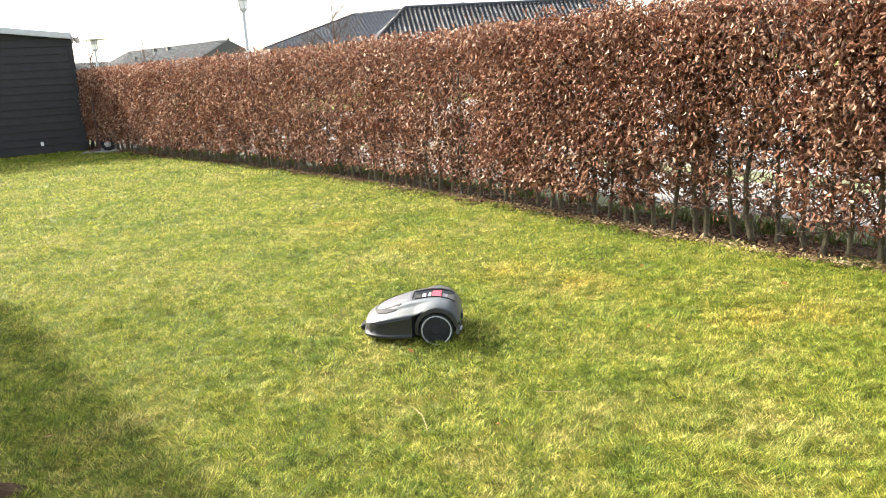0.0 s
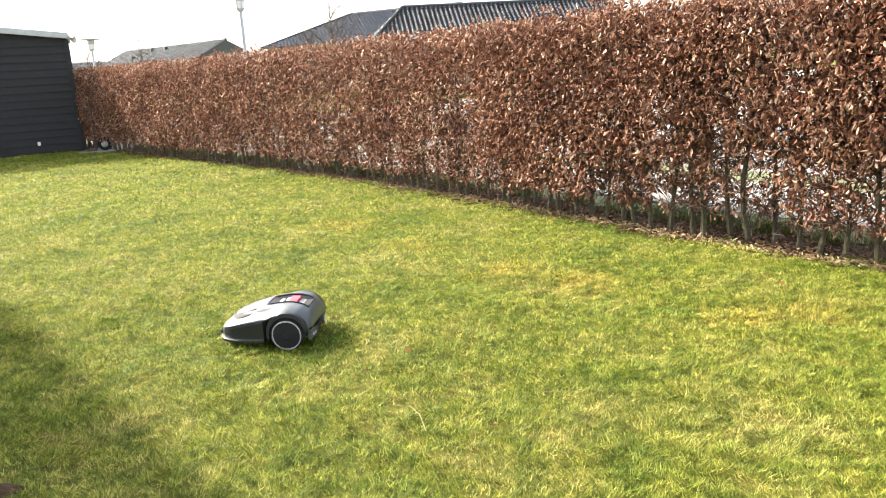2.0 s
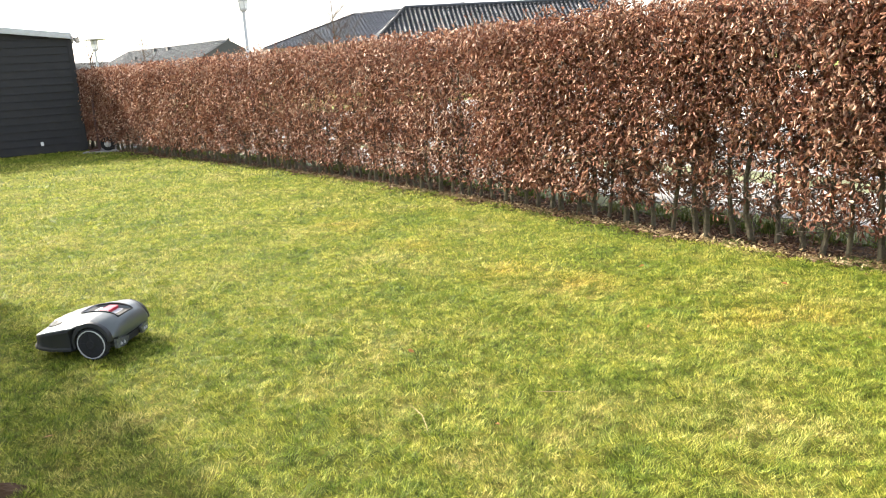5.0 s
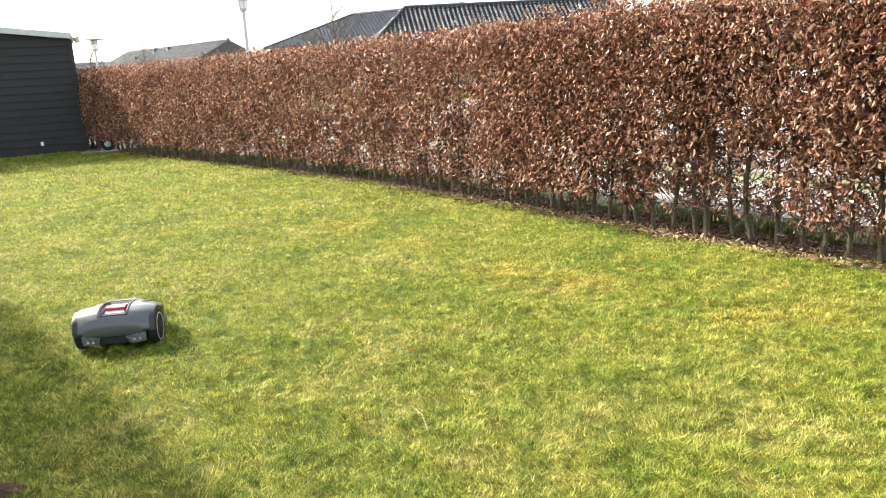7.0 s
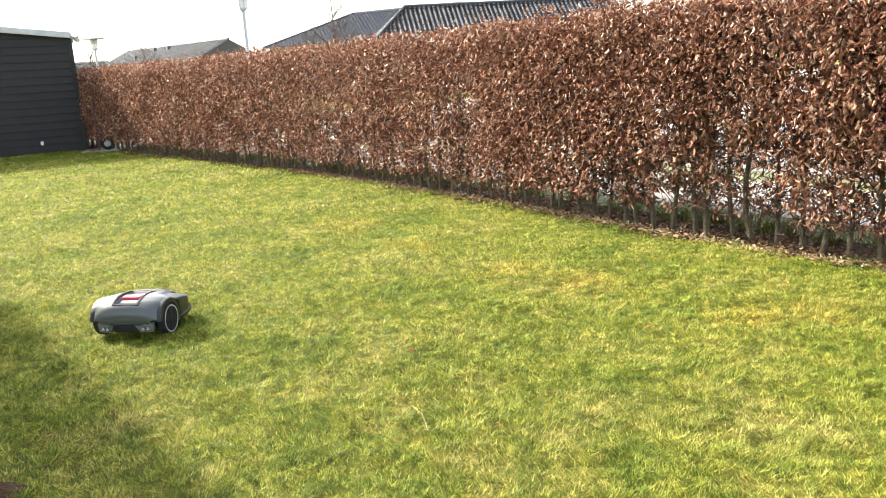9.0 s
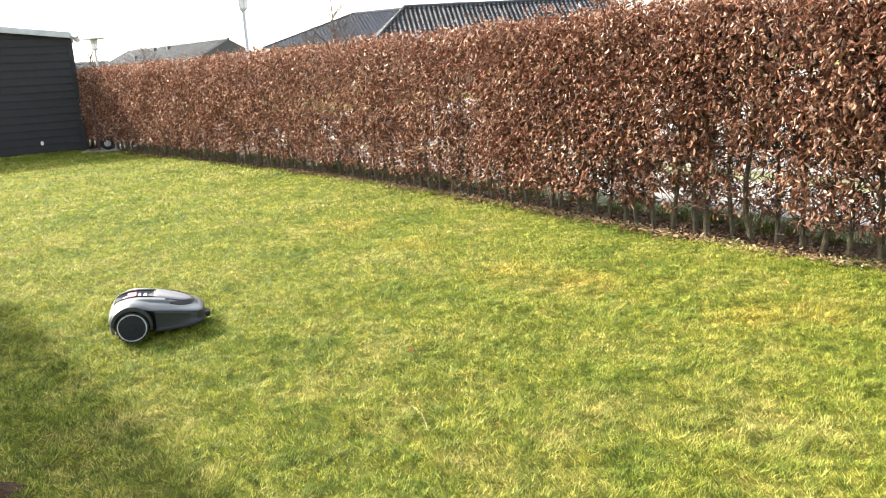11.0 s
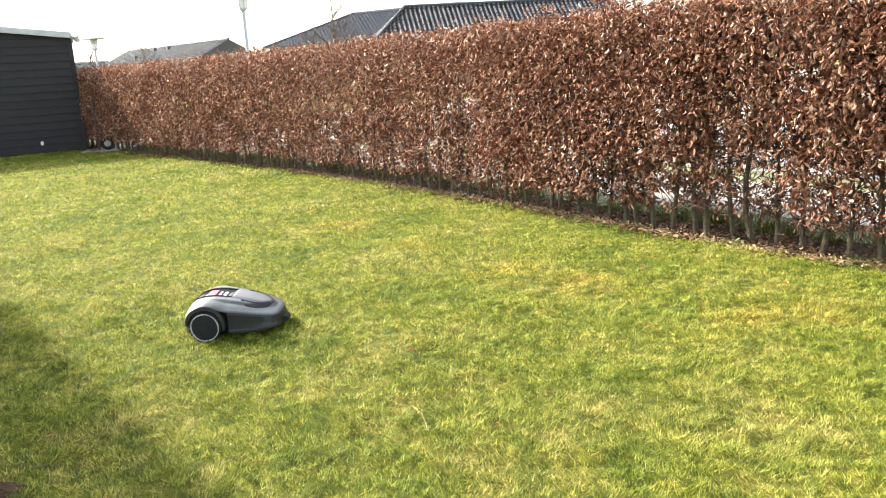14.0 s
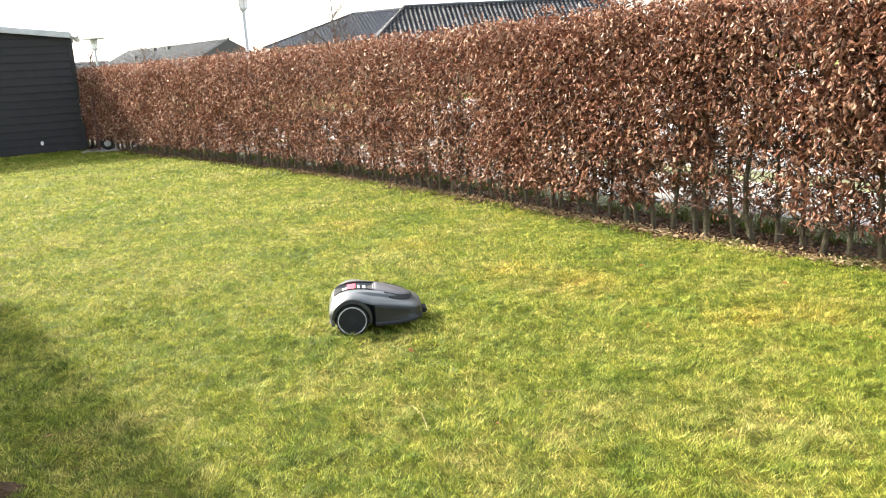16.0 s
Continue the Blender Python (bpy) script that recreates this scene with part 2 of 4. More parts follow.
def tufts_at(x, y):
    """How high the grass stands in its small tufts and hollows, about -1 to 1."""
    a = np.sin(23 * x + 4 * np.sin(9 * y)) * np.sin(19 * y + 5 * np.sin(7 * x))
    b = np.sin(9 * x + 3 * y + 2 * np.sin(4 * y)) * np.sin(11 * y - 2 * x + 1.5 * np.sin(5 * x))
    c = np.sin(41 * x - 13 * y + 3 * np.sin(17 * y)) * np.sin(37 * y + 11 * x)
    return 0.4 * a + 0.4 * b + 0.3 * c


def build_grass():
    """Blades combed into tufts, thick near the house and thinner far down the lawn."""
    verts, start = [], 0
    for y0, y1, density, wide, tall in ((2.2, 4.0, 21000, 0.0036, 0.022), (4.0, 6.0, 17000, 0.0042, 0.022), (6.0, 9.0, 9000, 0.0055, 0.023),
                                        (9.0, 13.0, 4200, 0.009, 0.026), (13.0, 20.6, 1700, 0.015, 0.028)):
        x0, x1 = -0.62 * y1 - 0.6, 0.62 * y1 + 0.6
        n = int(density * (x1 - x0) * (y1 - y0))
        x, y = rng.uniform(x0, x1, n), rng.uniform(y0, y1, n)
        u = (x - START[0]) * ALONG[0] + (y - START[1]) * ALONG[1]
        w = (x - START[0]) * ACROSS[0] + (y - START[1]) * ACROSS[1] - bow(u)
        keep = (w < -0.12 + 0.11 * np.clip((u - 1.5) / 3, 0, 1) - np.abs(rng.normal(0, 0.03, n)) + 0.05 * np.sin(5 * u) * np.sin(2.3 * u + 1)) & (np.abs(x) < 0.62 * y + 0.5)
        keep &= ((x + 1.97) / 0.17) ** 2 + ((y - 3.0) / 0.10) ** 2 > rng.uniform(0.6, 1.3, n)
        x, y = x[keep], y[keep]
        n = len(x)
        clump = tufts_at(x, y)
        height = tall * rng.uniform(0.45, 1.2, n) * (1 + 0.65 * clump)
        lean_way = 2.4 * np.sin(17.3 * x + 2.7 * np.sin(13.1 * y)) + 2.0 * np.sin(19.9 * y + 2 * np.sin(14.3 * x)) + rng.normal(0, 1.1, n)
        lean = height * rng.uniform(0.3, 2.0, n)
        face = lean_way + math.pi / 2 + rng.normal(0, 0.6, n)
        base = np.stack([x, y, swell(x, y) - 0.004 + 0.017 * (1 + clump)], -1)
        side = np.stack([np.cos(face), np.sin(face), np.zeros(n)], -1) * (wide * rng.uniform(0.6, 1.3, n) / 2)[:, None]
        out = np.stack([np.cos(lean_way) * lean, np.sin(lean_way) * lean, height], -1)
        verts.append(np.stack([base - side, base + side, base + out], 1).reshape(-1, 3))
        start += n
    n = 40000
    u, w = rng.uniform(-11, 21, n), rng.uniform(-6.5, -0.2, n)
    x, y = hedge_xy(u, w)
    away = (np.abs(x) > 0.62 * y + 0.4) | (y < 2.3)
    x, y = x[away], y[away]
    n = len(x)
    a, h = rng.uniform(0, 2 * math.pi, n), rng.uniform(0.015, 0.04, n)
    base = np.stack([x, y, swell(x, y) - 0.004], -1)
    side = np.stack([np.sin(a), -np.cos(a), np.zeros(n)], -1) * 0.004
    out = np.stack([np.cos(a) * h, np.sin(a) * h, h], -1)
    verts.append(np.stack([base - side, base + side, base + out], 1).reshape(-1, 3))
    start += n
    grass = raw("grass", np.concatenate(verts), np.arange(3 * start).reshape(-1, 3), GRASS)
    tagged(grass, "short yellow-green lawn grass with dry straw patches", "grass", kind="stuff")


def strip(name, u0, u1, w0, w1, z, material, label, category, thick=0.05, nu=60):
    """A level band beside the hedge, with a real edge."""
    bm = bmesh.new()
    top = [[bm.verts.new((*hedge_xy(u, w), z)) for w in (w0, w1)] for u in np.linspace(u0, u1, nu)]
    low = [[bm.verts.new((*hedge_xy(u, w), z - thick)) for w in (w0, w1)] for u in np.linspace(u0, u1, nu)]
    for i in range(nu - 1):
        bm.faces.new((top[i][0], top[i][1], top[i + 1][1], top[i + 1][0]))
        for k in (0, 1):
            bm.faces.new((top[i][k], top[i + 1][k], low[i + 1][k], low[i][k]))
    bmesh.ops.recalc_face_normals(bm, faces=bm.faces)
    return tagged(part(name, bm, material), label, category, kind="structure")


def build_bands():
    bm = bmesh.new()
    us, ws = np.linspace(-5, 22, 200), np.linspace(-0.24, 0.62, 18)
    rows = []
    for u in us:
        row = []
        for w in ws:
            x, y = hedge_xy(u, w)
            hump = 0.02 + 0.03 * noise.noise((x * 3, y * 3, 0)) + 0.02 * noise.noise((x * 11, y * 11, 3))
            row.append(bm.verts.new((x, y, hump * min(1.0, max(0.0, (w + 0.1) / 0.16)) - 0.006 if w < 0.55 else -0.01)))
        rows.append(row)
    for a, b in zip(rows, rows[1:]):
        for k in range(len(ws) - 1):
            bm.faces.new((a[k], a[k + 1], b[k + 1], b[k]))
    bmesh.ops.recalc_face_normals(bm, faces=bm.faces)
    tagged(part("hedge_bed", bm, SOIL, smooth=True), "strip of bare brown soil under the hedge", "soil", kind="structure")
    strip("verge", -12, 40, 0.6, 1.15, 0.012, VERGE, "narrow grass verge behind the hedge", "verge")
    strip("footpath", -14, 60, 1.15, 2.85, 0.02, PAVING, "pale concrete footpath beyond the hedge", "pavement")
    strip("far_verge", -14, 60, 2.85, 3.7, 0.012, VERGE, "grass verge between footpath and road", "verge")
    strip("road", -20, 70, 3.7, 9.5, -0.004, ASPHALT, "pale worn asphalt residential road", "road")
    strip("driveway", -34, 26, 9.5, 48, 0.0, PAVING, "broad pale gravel and paving forecourt across the road", "pavement")


# ---- hedge ----
LEAF_X = np.array((0, -0.36, 0, 0.36, -0.40, 0, 0.40, 0))
LEAF_Y = np.array((0, 0.3, 0.28, 0.3, 0.62, 0.64, 0.62, 1.0))
LEAF_F = np.array(((0, 2, 1), (0, 3, 2), (1, 2, 5), (1, 5, 4), (2, 3, 6), (2, 6, 5), (4, 5, 7), (5, 6, 7)))
FAR_X, FAR_Y = np.array((0, -0.40, 0, 0.40, 0)), np.array((0, 0.5, 0.48, 0.5, 1.0))
FAR_F = np.array(((0, 2, 1), (0, 3, 2), (1, 2, 4), (2, 3, 4)))


def leaf_cloud(places, ways, sizes, curl=0.5, far=False):
    """Many folded, curled leaves: where they sit, which way they point, how long they are."""
    n = len(places)
    shape_x, shape_y, shape_f = (FAR_X, FAR_Y, FAR_F) if far else (LEAF_X, LEAF_Y, LEAF_F)
    ways = ways / np.linalg.norm(ways, axis=1)[:, None]
    side = np.cross(ways, rng.normal(0, 1, (n, 3)))
    side /= np.linalg.norm(side, axis=1)[:, None]
    face = np.cross(side, ways)
    fold, bend = rng.uniform(0.5, 2.1, n), rng.normal(0.1, curl * 1.2, n)
    wide = rng.uniform(0.4, 0.95, n) * 0.7
    lx = shape_x[None, :] * wide[:, None]
    ly = np.repeat(shape_y[None, :], n, 0)
    lz = np.abs(lx) * fold[:, None] + bend[:, None] * ly * ly
    v = places[:, None, :] + sizes[:, None, None] * (lx[..., None] * side[:, None, :] + ly[..., None] * ways[:, None, :] + lz[..., None] * face[:, None, :])
    f = (len(shape_x) * np.arange(n))[:, None, None] + shape_f[None]
    return v.reshape(-1, 3), f.reshape(-1, 3)


def sticks(a, b, ra, rb):
    """Three-sided twigs from a to b."""
    n = len(a)
    way = b - a
    way /= np.linalg.norm(way, axis=1)[:, None] + 1e-9
    side = np.cross(way, np.array((0.3, 0.5, 0.81)))
    side /= np.linalg.norm(side, axis=1)[:, None] + 1e-9
    up = np.cross(side, way)
    rings = []
    for p, r in ((a, ra), (b, rb)):
        for k in range(3):
            t = 2 * math.pi * k / 3
            rings.append(p + (side * math.cos(t) + up * math.sin(t)) * r[:, None])
    v = np.stack(rings, 1).reshape(-1, 3)
    i = (6 * np.arange(n))[:, None]
    f = np.concatenate([i + np.array((k, (k + 1) % 3, 3 + (k + 1) % 3, 3 + k)) for k in range(3)])
    return v, f


def build_hedge():
    hedge = tagged(new("beech_hedge"), "tall clipped beech hedge with dry copper-brown winter leaves", "hedge")
    clouds = {False: ([], [], []), True: ([], [], [])}
    twig_a, twig_b, twig_ra, twig_rb = [], [], [], []
    for number, u in enumerate(np.arange(-1.7, 21.4, 0.207)):
        u = u + rng.normal(0, 0.014)
        x, y = hedge_xy(u, 0.08 + rng.normal(0, 0.025))
        bow = rng.normal(0, 0.05, 4)
        top = 1.75 + rng.uniform(0, 0.2) + (0.1 if u < 1.8 else 0)
        points = [(x + bow[0] * h * ALONG[0] + bow[1] * math.sin(4 * h) * ACROSS[0] * 0.7,
                   y + bow[0] * h * ALONG[1] + bow[2] * math.sin(3 * h + 1) * ACROSS[1] * 0.7, h - 0.03) for h in np.linspace(0, top, 8)]
        thick = rng.uniform(0.016, 0.027)
        bm = tube(bmesh.new(), points, [thick * s for s in (1.35, 1.05, 0.95, 0.85, 0.72, 0.55, 0.38, 0.2)], 7)
        part("trunk", bm, BARK, hedge, smooth=True)
        count = 165 if u < 1.0 else 135 if u < 1.8 else 120 if u < 4.6 else 90
        places, ways, sizes = clouds[bool(u > 4.6)]
        low = rng.random(count) < (0.26 if u < 3.5 else 0.36)
        h = np.where(low, rng.uniform(0.2, 0.9, count), 0.72 + 1.32 * rng.random(count) ** 0.88)
        at = np.stack([np.interp(h, np.linspace(0, top, 8), [p[k] for p in points]) for k in range(3)], -1)
        at[:, 2] = np.minimum(h, top)
        turn = rng.uniform(0, 2 * math.pi, count)
        reach = rng.uniform(0.14, 0.42, count) * np.where(low, 0.85, 1.0)
        along, across = np.cos(turn) * reach * 1.05, np.sin(turn) * reach + 0.02
        across = np.clip(across, -0.34 + 0.05 * noise.noise((u * 1.3, 0, 0)), 0.42)
        end = at + np.stack([along * ALONG[0] + across * ACROSS[0], along * ALONG[1] + across * ACROSS[1], rng.uniform(-0.02, 0.26, count) * reach / 0.3], -1)
        crest = 2.03 + 0.17 * max(0.0, min(1.0, (4.4 - u) / 2.4)) + 0.07 * noise.noise((u * 1.7, 1, 0)) + 0.06 * noise.noise((u * 0.5, 4, 0))
        end[:, 2] = np.minimum(end[:, 2], crest + np.abs(rng.normal(0, 0.035, count)))
        twig_a.append(at), twig_b.append(end)
        twig_ra.append(np.full(count, 0.006)), twig_rb.append(np.full(count, 0.0018))
        # bare crooked twigs low down
        bare = 26
        foot = np.stack([np.full(bare, x), np.full(bare, y), rng.uniform(0.12, 0.95, bare)], -1)
        for _ in range(3):
            knee = foot + rng.normal(0, 0.07, (bare, 3)) + np.array((0, 0, 0.02))
            twig_a.append(foot), twig_b.append(knee), twig_ra.append(np.full(bare, 0.0042)), twig_rb.append(np.full(bare, 0.0026))
            foot = knee
        for k in range(4):
            # short side shoots, and the leaves along them
            share = rng.uniform(0.3, 1.0, count)[:, None]
            root = at + (end - at) * share
            shoot = root + rng.normal(0, 0.06, (count, 3)) + np.array((0, 0, 0.02))
            shoot[:, 2] = np.minimum(shoot[:, 2], crest + 0.05)
            if k < 1 or u < 4.6:
                twig_a.append(root), twig_b.append(shoot)
                twig_ra.append(np.full(count, 0.0028)), twig_rb.append(np.full(count, 0.001))
            for q in range(6 if u < 7.5 else 5):
                some = rng.random(count) < np.where(low, 0.4 if u < 1.5 else 0.85, 1.0)
                spot = (root + (shoot - root) * rng.uniform(0.1, 1.05, count)[:, None])[some]
                places.append(spot)
                way = (shoot - root)[some] * 4 + rng.normal(0, 0.5, spot.shape)
                way += np.array((-0.12 * ACROSS[0], -0.12 * ACROSS[1], 0)) + np.outer(rng.choice((-1.0, -0.7, 0.5), len(spot)), (0, 0, 1))
                ways.append(way)
                sizes.append(rng.uniform(0.03, 0.055, len(spot)))
    # the clipped face, where leaves hang close together
    for far, n, u0, u1 in ((False, 26000, -1.7, 4.6), (True, 36000, 4.6, 21.3)):
        u, z = rng.uniform(u0, u1, n), rng.uniform(0.3, 2.06, n)
        patchy = np.sin(5.1 * u + 2 * np.sin(3.3 * z)) * np.sin(6.3 * z + 1.7 * np.sin(2.9 * u)) + 0.7 * np.sin(13 * u + 3 * z) * np.sin(11 * z - 4 * u)
        full = np.interp(z, (0.3, 0.55, 0.95, 1.25), (0.12, 0.3, 0.62, 1.0)) + np.interp(u, (0.2, 1.0, 2.2, 3.6), (0.1, -0.25, -0.15, 0.34))
        keep = rng.random(n) < np.clip(full + 0.3 * patchy, 0.0, 1.0)
        u, z = u[keep], z[keep]
        n = len(u)
        x, y = hedge_xy(u, rng.uniform(-0.36, -0.14, n) + 0.04 * np.sin(3.7 * u) * np.sin(4.1 * z))
        clouds[far][0].append(np.stack([x, y, z], -1))
        clouds[far][1].append(np.stack([np.full(n, -0.35 * ACROSS[0]), np.full(n, -0.35 * ACROSS[1]), np.full(n, -0.75)], -1) + rng.normal(0, 0.45, (n, 3)))
        clouds[far][2].append(rng.uniform(0.032, 0.055, n) * np.interp(u, (8, 14), (1.0, 1.3)))
    # a few shoots that stand above the clipped top
    for far, n, u0, u1 in ((False, 90, -1.5, 4.6), (True, 150, 4.6, 20.0)):
        u = rng.uniform(u0, u1, n)
        x, y = hedge_xy(u, rng.uniform(-0.3, 0.3, n))
        foot = np.stack([x, y, 1.96 + 0.17 * np.clip((4.4 - u) / 2.4, 0, 1)], -1)
        tip = foot + np.stack([rng.normal(0, 0.03, n), rng.normal(0, 0.03, n), rng.uniform(0.08, 0.24, n)], -1)
        twig_a.append(foot), twig_b.append(tip), twig_ra.append(np.full(n, 0.003)), twig_rb.append(np.full(n, 0.001))
        for _ in range(3):
            clouds[far][0].append(foot + (tip - foot) * rng.uniform(0.3, 1.0, n)[:, None])
            clouds[far][1].append(rng.normal(0, 0.5, (n, 3)) + np.array((0, 0, 0.3)))
            clouds[far][2].append(rng.uniform(0.03, 0.05, n))
    for far, (places, ways, sizes) in clouds.items():
        v, f = leaf_cloud(np.concatenate(places), np.concatenate(ways), np.concatenate(sizes), 0.5, far)
        tagged(raw("foliage", v, f, LEAF, hedge), "dry curled copper-brown beech leaves", kind="stuff")
    v, f = sticks(np.concatenate(twig_a), np.concatenate(twig_b), np.concatenate(twig_ra), np.concatenate(twig_rb))
    tagged(raw("branchwork", v, f, TWIG, hedge), "thin brown hedge branches", kind="stuff")
    # single leaves at the face of the near stretch
    kinds = []
    for _ in range(8):
        v, f = leaf_cloud(np.zeros((1, 3)), np.array(((0.0, 0.0, 1.0),)), np.array((0.05,)))
        kinds.append(raw("leaf", v, f, LEAF, hedge))
    pick = random.Random(11)
    for k in range(300):
        data = kinds[k % 8]
        x, y = hedge_xy(pick.uniform(-0.2, 4.2), pick.uniform(-0.36, -0.24))
        m = pose(x, y, pick.uniform(0.75, 1.95), pick.uniform(0, 360), pick.uniform(0, 360), pick.uniform(0, 360))
        if k < 8:
            data.matrix_local = m
        else:
            shared("leaf", data.data, hedge, m)
    # fallen leaves on the bed
    n = 12500
    u, w = rng.uniform(-4, 20, n), rng.normal(0.14, 0.17, n)
    x, y = hedge_xy(u, w)
    ways = np.stack([rng.normal(0, 1, n), rng.normal(0, 1, n), rng.normal(0, 0.18, n)], -1)
    count = 3200
    edge_u, edge_w = rng.uniform(-1.5, 10, count), rng.normal(-0.11, 0.035, count) + 0.05 * np.sin(5 * rng.uniform(-1, 10, count))
    ex, ey = hedge_xy(edge_u, edge_w + 0.1 * np.clip((edge_u - 1.5) / 3, 0, 1))
    ev, ef = leaf_cloud(np.stack([ex, ey, rng.uniform(0.022, 0.045, count)], -1), rng.normal(0, 1, (count, 3)) * np.array((1, 1, 0.15)), rng.uniform(0.025, 0.05, count), 0.25, True)
    tagged(raw("leaf_litter", ev, ef, PALE_LITTER), "pale dry leaves and cut straw along the lawn edge", "leaves", kind="stuff")
    v, f = leaf_cloud(np.stack([x, y, np.where(w < 0, 0.016, 0.03) + rng.uniform(0, 0.02, n)], -1), ways, rng.uniform(0.03, 0.055, n), 0.25, True)
    tagged(raw("leaf_litter", v, f, LITTER), "fallen dry beech leaves on the hedge bed", "leaves", kind="stuff")


def build_tufts():
    """Long unmown grass at the foot of the hedge."""
    verts, faces, start = [], [], 0
    for _ in range(150):
        u, behind = rng.uniform(-2, 18), rng.random() < 0.9
        w = rng.uniform(0.42, 0.75) if behind else rng.normal(-0.06, 0.04)
        cx, cy = hedge_xy(u, w)
        n = 130
        x, y = cx + rng.normal(0, 0.09, n), cy + rng.normal(0, 0.07, n)
        h = rng.uniform(0.06, 0.24 if behind else 0.07, n)
        a = rng.uniform(0, 2 * math.pi, n)
        base = np.stack([x, y, np.zeros(n)], -1)
        side = np.stack([np.sin(a), -np.cos(a), np.zeros(n)], -1) * 0.0022
        out = np.stack([np.cos(a) * h * 0.9, np.sin(a) * h * 0.9, h * 0.8], -1)
        mid = base + out * np.array((0.3, 0.3, 0.65))
        v = np.stack([base - side, base + side, mid + side, mid - side, base + out], 1)
        verts.append(v.reshape(-1, 3))
        i = start + 5 * np.arange(n)[:, None]
        faces.append(np.concatenate([i + np.array((0, 1, 2)), i + np.array((0, 2, 3)), i + np.array((3, 2, 4))]))
        start += 5 * n
    tagged(raw("long_grass", np.concatenate(verts), np.concatenate(faces), TUFT), "long unmown grass tufts at the hedge foot", "grass", kind="stuff")


# ---- shed ----
SHED_Y, SHED_X = 20.57, -8.93


def build_shed():
    shed = tagged(new("shed"), "black timber-clad garden shed with pale roof edge", "shed")
    shed.matrix_world = Matrix.Translation((-9.02, 20.57, 0)) @ Matrix.Rotation(radians(22.5), 4, "Z") @ Matrix.Translation((8.93, -20.57, 0))
    length, depth = 6.4, 2.6

    def roof_z(x):
        return 2.80 + 0.125 * (SHED_X - x)

    bm = bmesh.new()
    base = [bm.verts.new((x, y, 0)) for x, y in ((SHED_X, SHED_Y), (SHED_X, SHED_Y + depth), (SHED_X - length, SHED_Y + depth), (SHED_X - length, SHED_Y))]
    top = [bm.verts.new((v.co.x, v.co.y, roof_z(v.co.x))) for v in base]
    for k in range(4):
        bm.faces.new((base[k], base[(k + 1) % 4], top[(k + 1) % 4], top[k]))
    bm.faces.new(top)
    bm.faces.new(base[::-1])
    bmesh.ops.recalc_face_normals(bm, faces=bm.faces)
    part("core", bm, BLACK_WOOD, shed)
    pitch = 0.185
    for k in range(20):
        z0 = 0.05 + k * pitch
        right = SHED_X + 0.02
        if z0 > roof_z(right) - 0.03:
            right = SHED_X - (z0 - roof_z(SHED_X) + 0.03) / 0.125 - 0.02
        left = SHED_X - length
        if right - left < 0.3:
            break
        bm = bmesh.new()
        n = 12
        wob = rng.normal(0, 0.0035, n + 1)
        rows = []
        for i in range(n + 1):
            x = left + (right - left) * i / n
            z1 = min(z0 + pitch + 0.02, roof_z(x) + 0.02)
            rows.append([bm.verts.new(c) for c in ((x, SHED_Y - 0.004, z0 + wob[i]), (x, SHED_Y - 0.040, z0 + wob[i]), (x, SHED_Y - 0.036, z0 + 0.012 + wob[i]), (x, SHED_Y - 0.012, max(z1, z0 + 0.02)), (x, SHED_Y - 0.004, max(z1, z0 + 0.02)))])
        for a, b in zip(rows, rows[1:]):
            for j in range(4):
                bm.faces.new((a[j], a[j + 1], b[j + 1], b[j]))
        bm.faces.new(rows[0])
        bm.faces.new(rows[-1][::-1])
        bmesh.ops.recalc_face_normals(bm, faces=bm.faces)
        part("board", bm, BLACK_WOOD, shed)
    bm = box(bmesh.new(), SHED_X - 0.06, SHED_X + 0.045, SHED_Y - 0.055, SHED_Y - 0.002, 0.06, roof_z(SHED_X) - 0.02, 0.006)
    part("corner_board", bm, BLACK_WOOD, shed)
    slope = math.atan(0.125)
    m = Matrix.Translation((SHED_X + 0.05, SHED_Y, roof_z(SHED_X) + 0.075)) @ Matrix.Rotation(slope, 4, "Y")
    part("fascia", box(bmesh.new(), -length, 0.0, -0.16, -0.125, -0.075, 0.05, 0.008, m), ZINC, shed, "pale grey metal roof edge")
    part("roof", box(bmesh.new(), -length, 0.0, -0.125, depth + 0.1, -0.07, 0.07, 0.0, m), ZINC, shed)
    bm = bmesh.new()
    ring = [(0.075 * math.cos(a), 0.075 * math.sin(a)) for a in np.linspace(math.pi, 2 * math.pi, 9)]
    rows = []
    for y in (SHED_Y - 0.17, SHED_Y + depth + 0.1):
        rows.append([bm.verts.new((SHED_X + 0.14 + s * c, y, roof_z(SHED_X) + 0.09 + s * d)) for s in (1.0, 0.9) for c, d in (ring if s == 1.0 else ring[::-1])])
    n = len(rows[0])
    for k in range(n):
        bm.faces.new((rows[0][k], rows[0][(k + 1) % n], rows[1][(k + 1) % n], rows[1][k]))
    bm.faces.new(rows[0])
    bm.faces.new(rows[1][::-1])
    bmesh.ops.recalc_face_normals(bm, faces=bm.faces)
    part("gutter", bm, ZINC, shed, "pale grey half-round gutter")
    bm = box(bmesh.new(), -9.96, -9.89, SHED_Y - 0.075, SHED_Y - 0.03, 0.23, 0.33, 0.012)
    part("socket", bm, WHITE, shed, "small white outdoor socket")
    bm = box(bmesh.new(), SHED_X - length, SHED_X - 0.35, SHED_Y - 0.02, SHED_Y + 0.02, 0.0, 0.10)
    part("plinth", bm, BLACK_WOOD, shed)
    bm = tube(bmesh.new(), [(-11.0, SHED_Y - 0.06, 0.42), (-10.97, SHED_Y - 0.09, 0.36), (-10.97, SHED_Y - 0.09, 0.24), (-11.01, SHED_Y - 0.06, 0.18)], [0.012] * 4, 6)
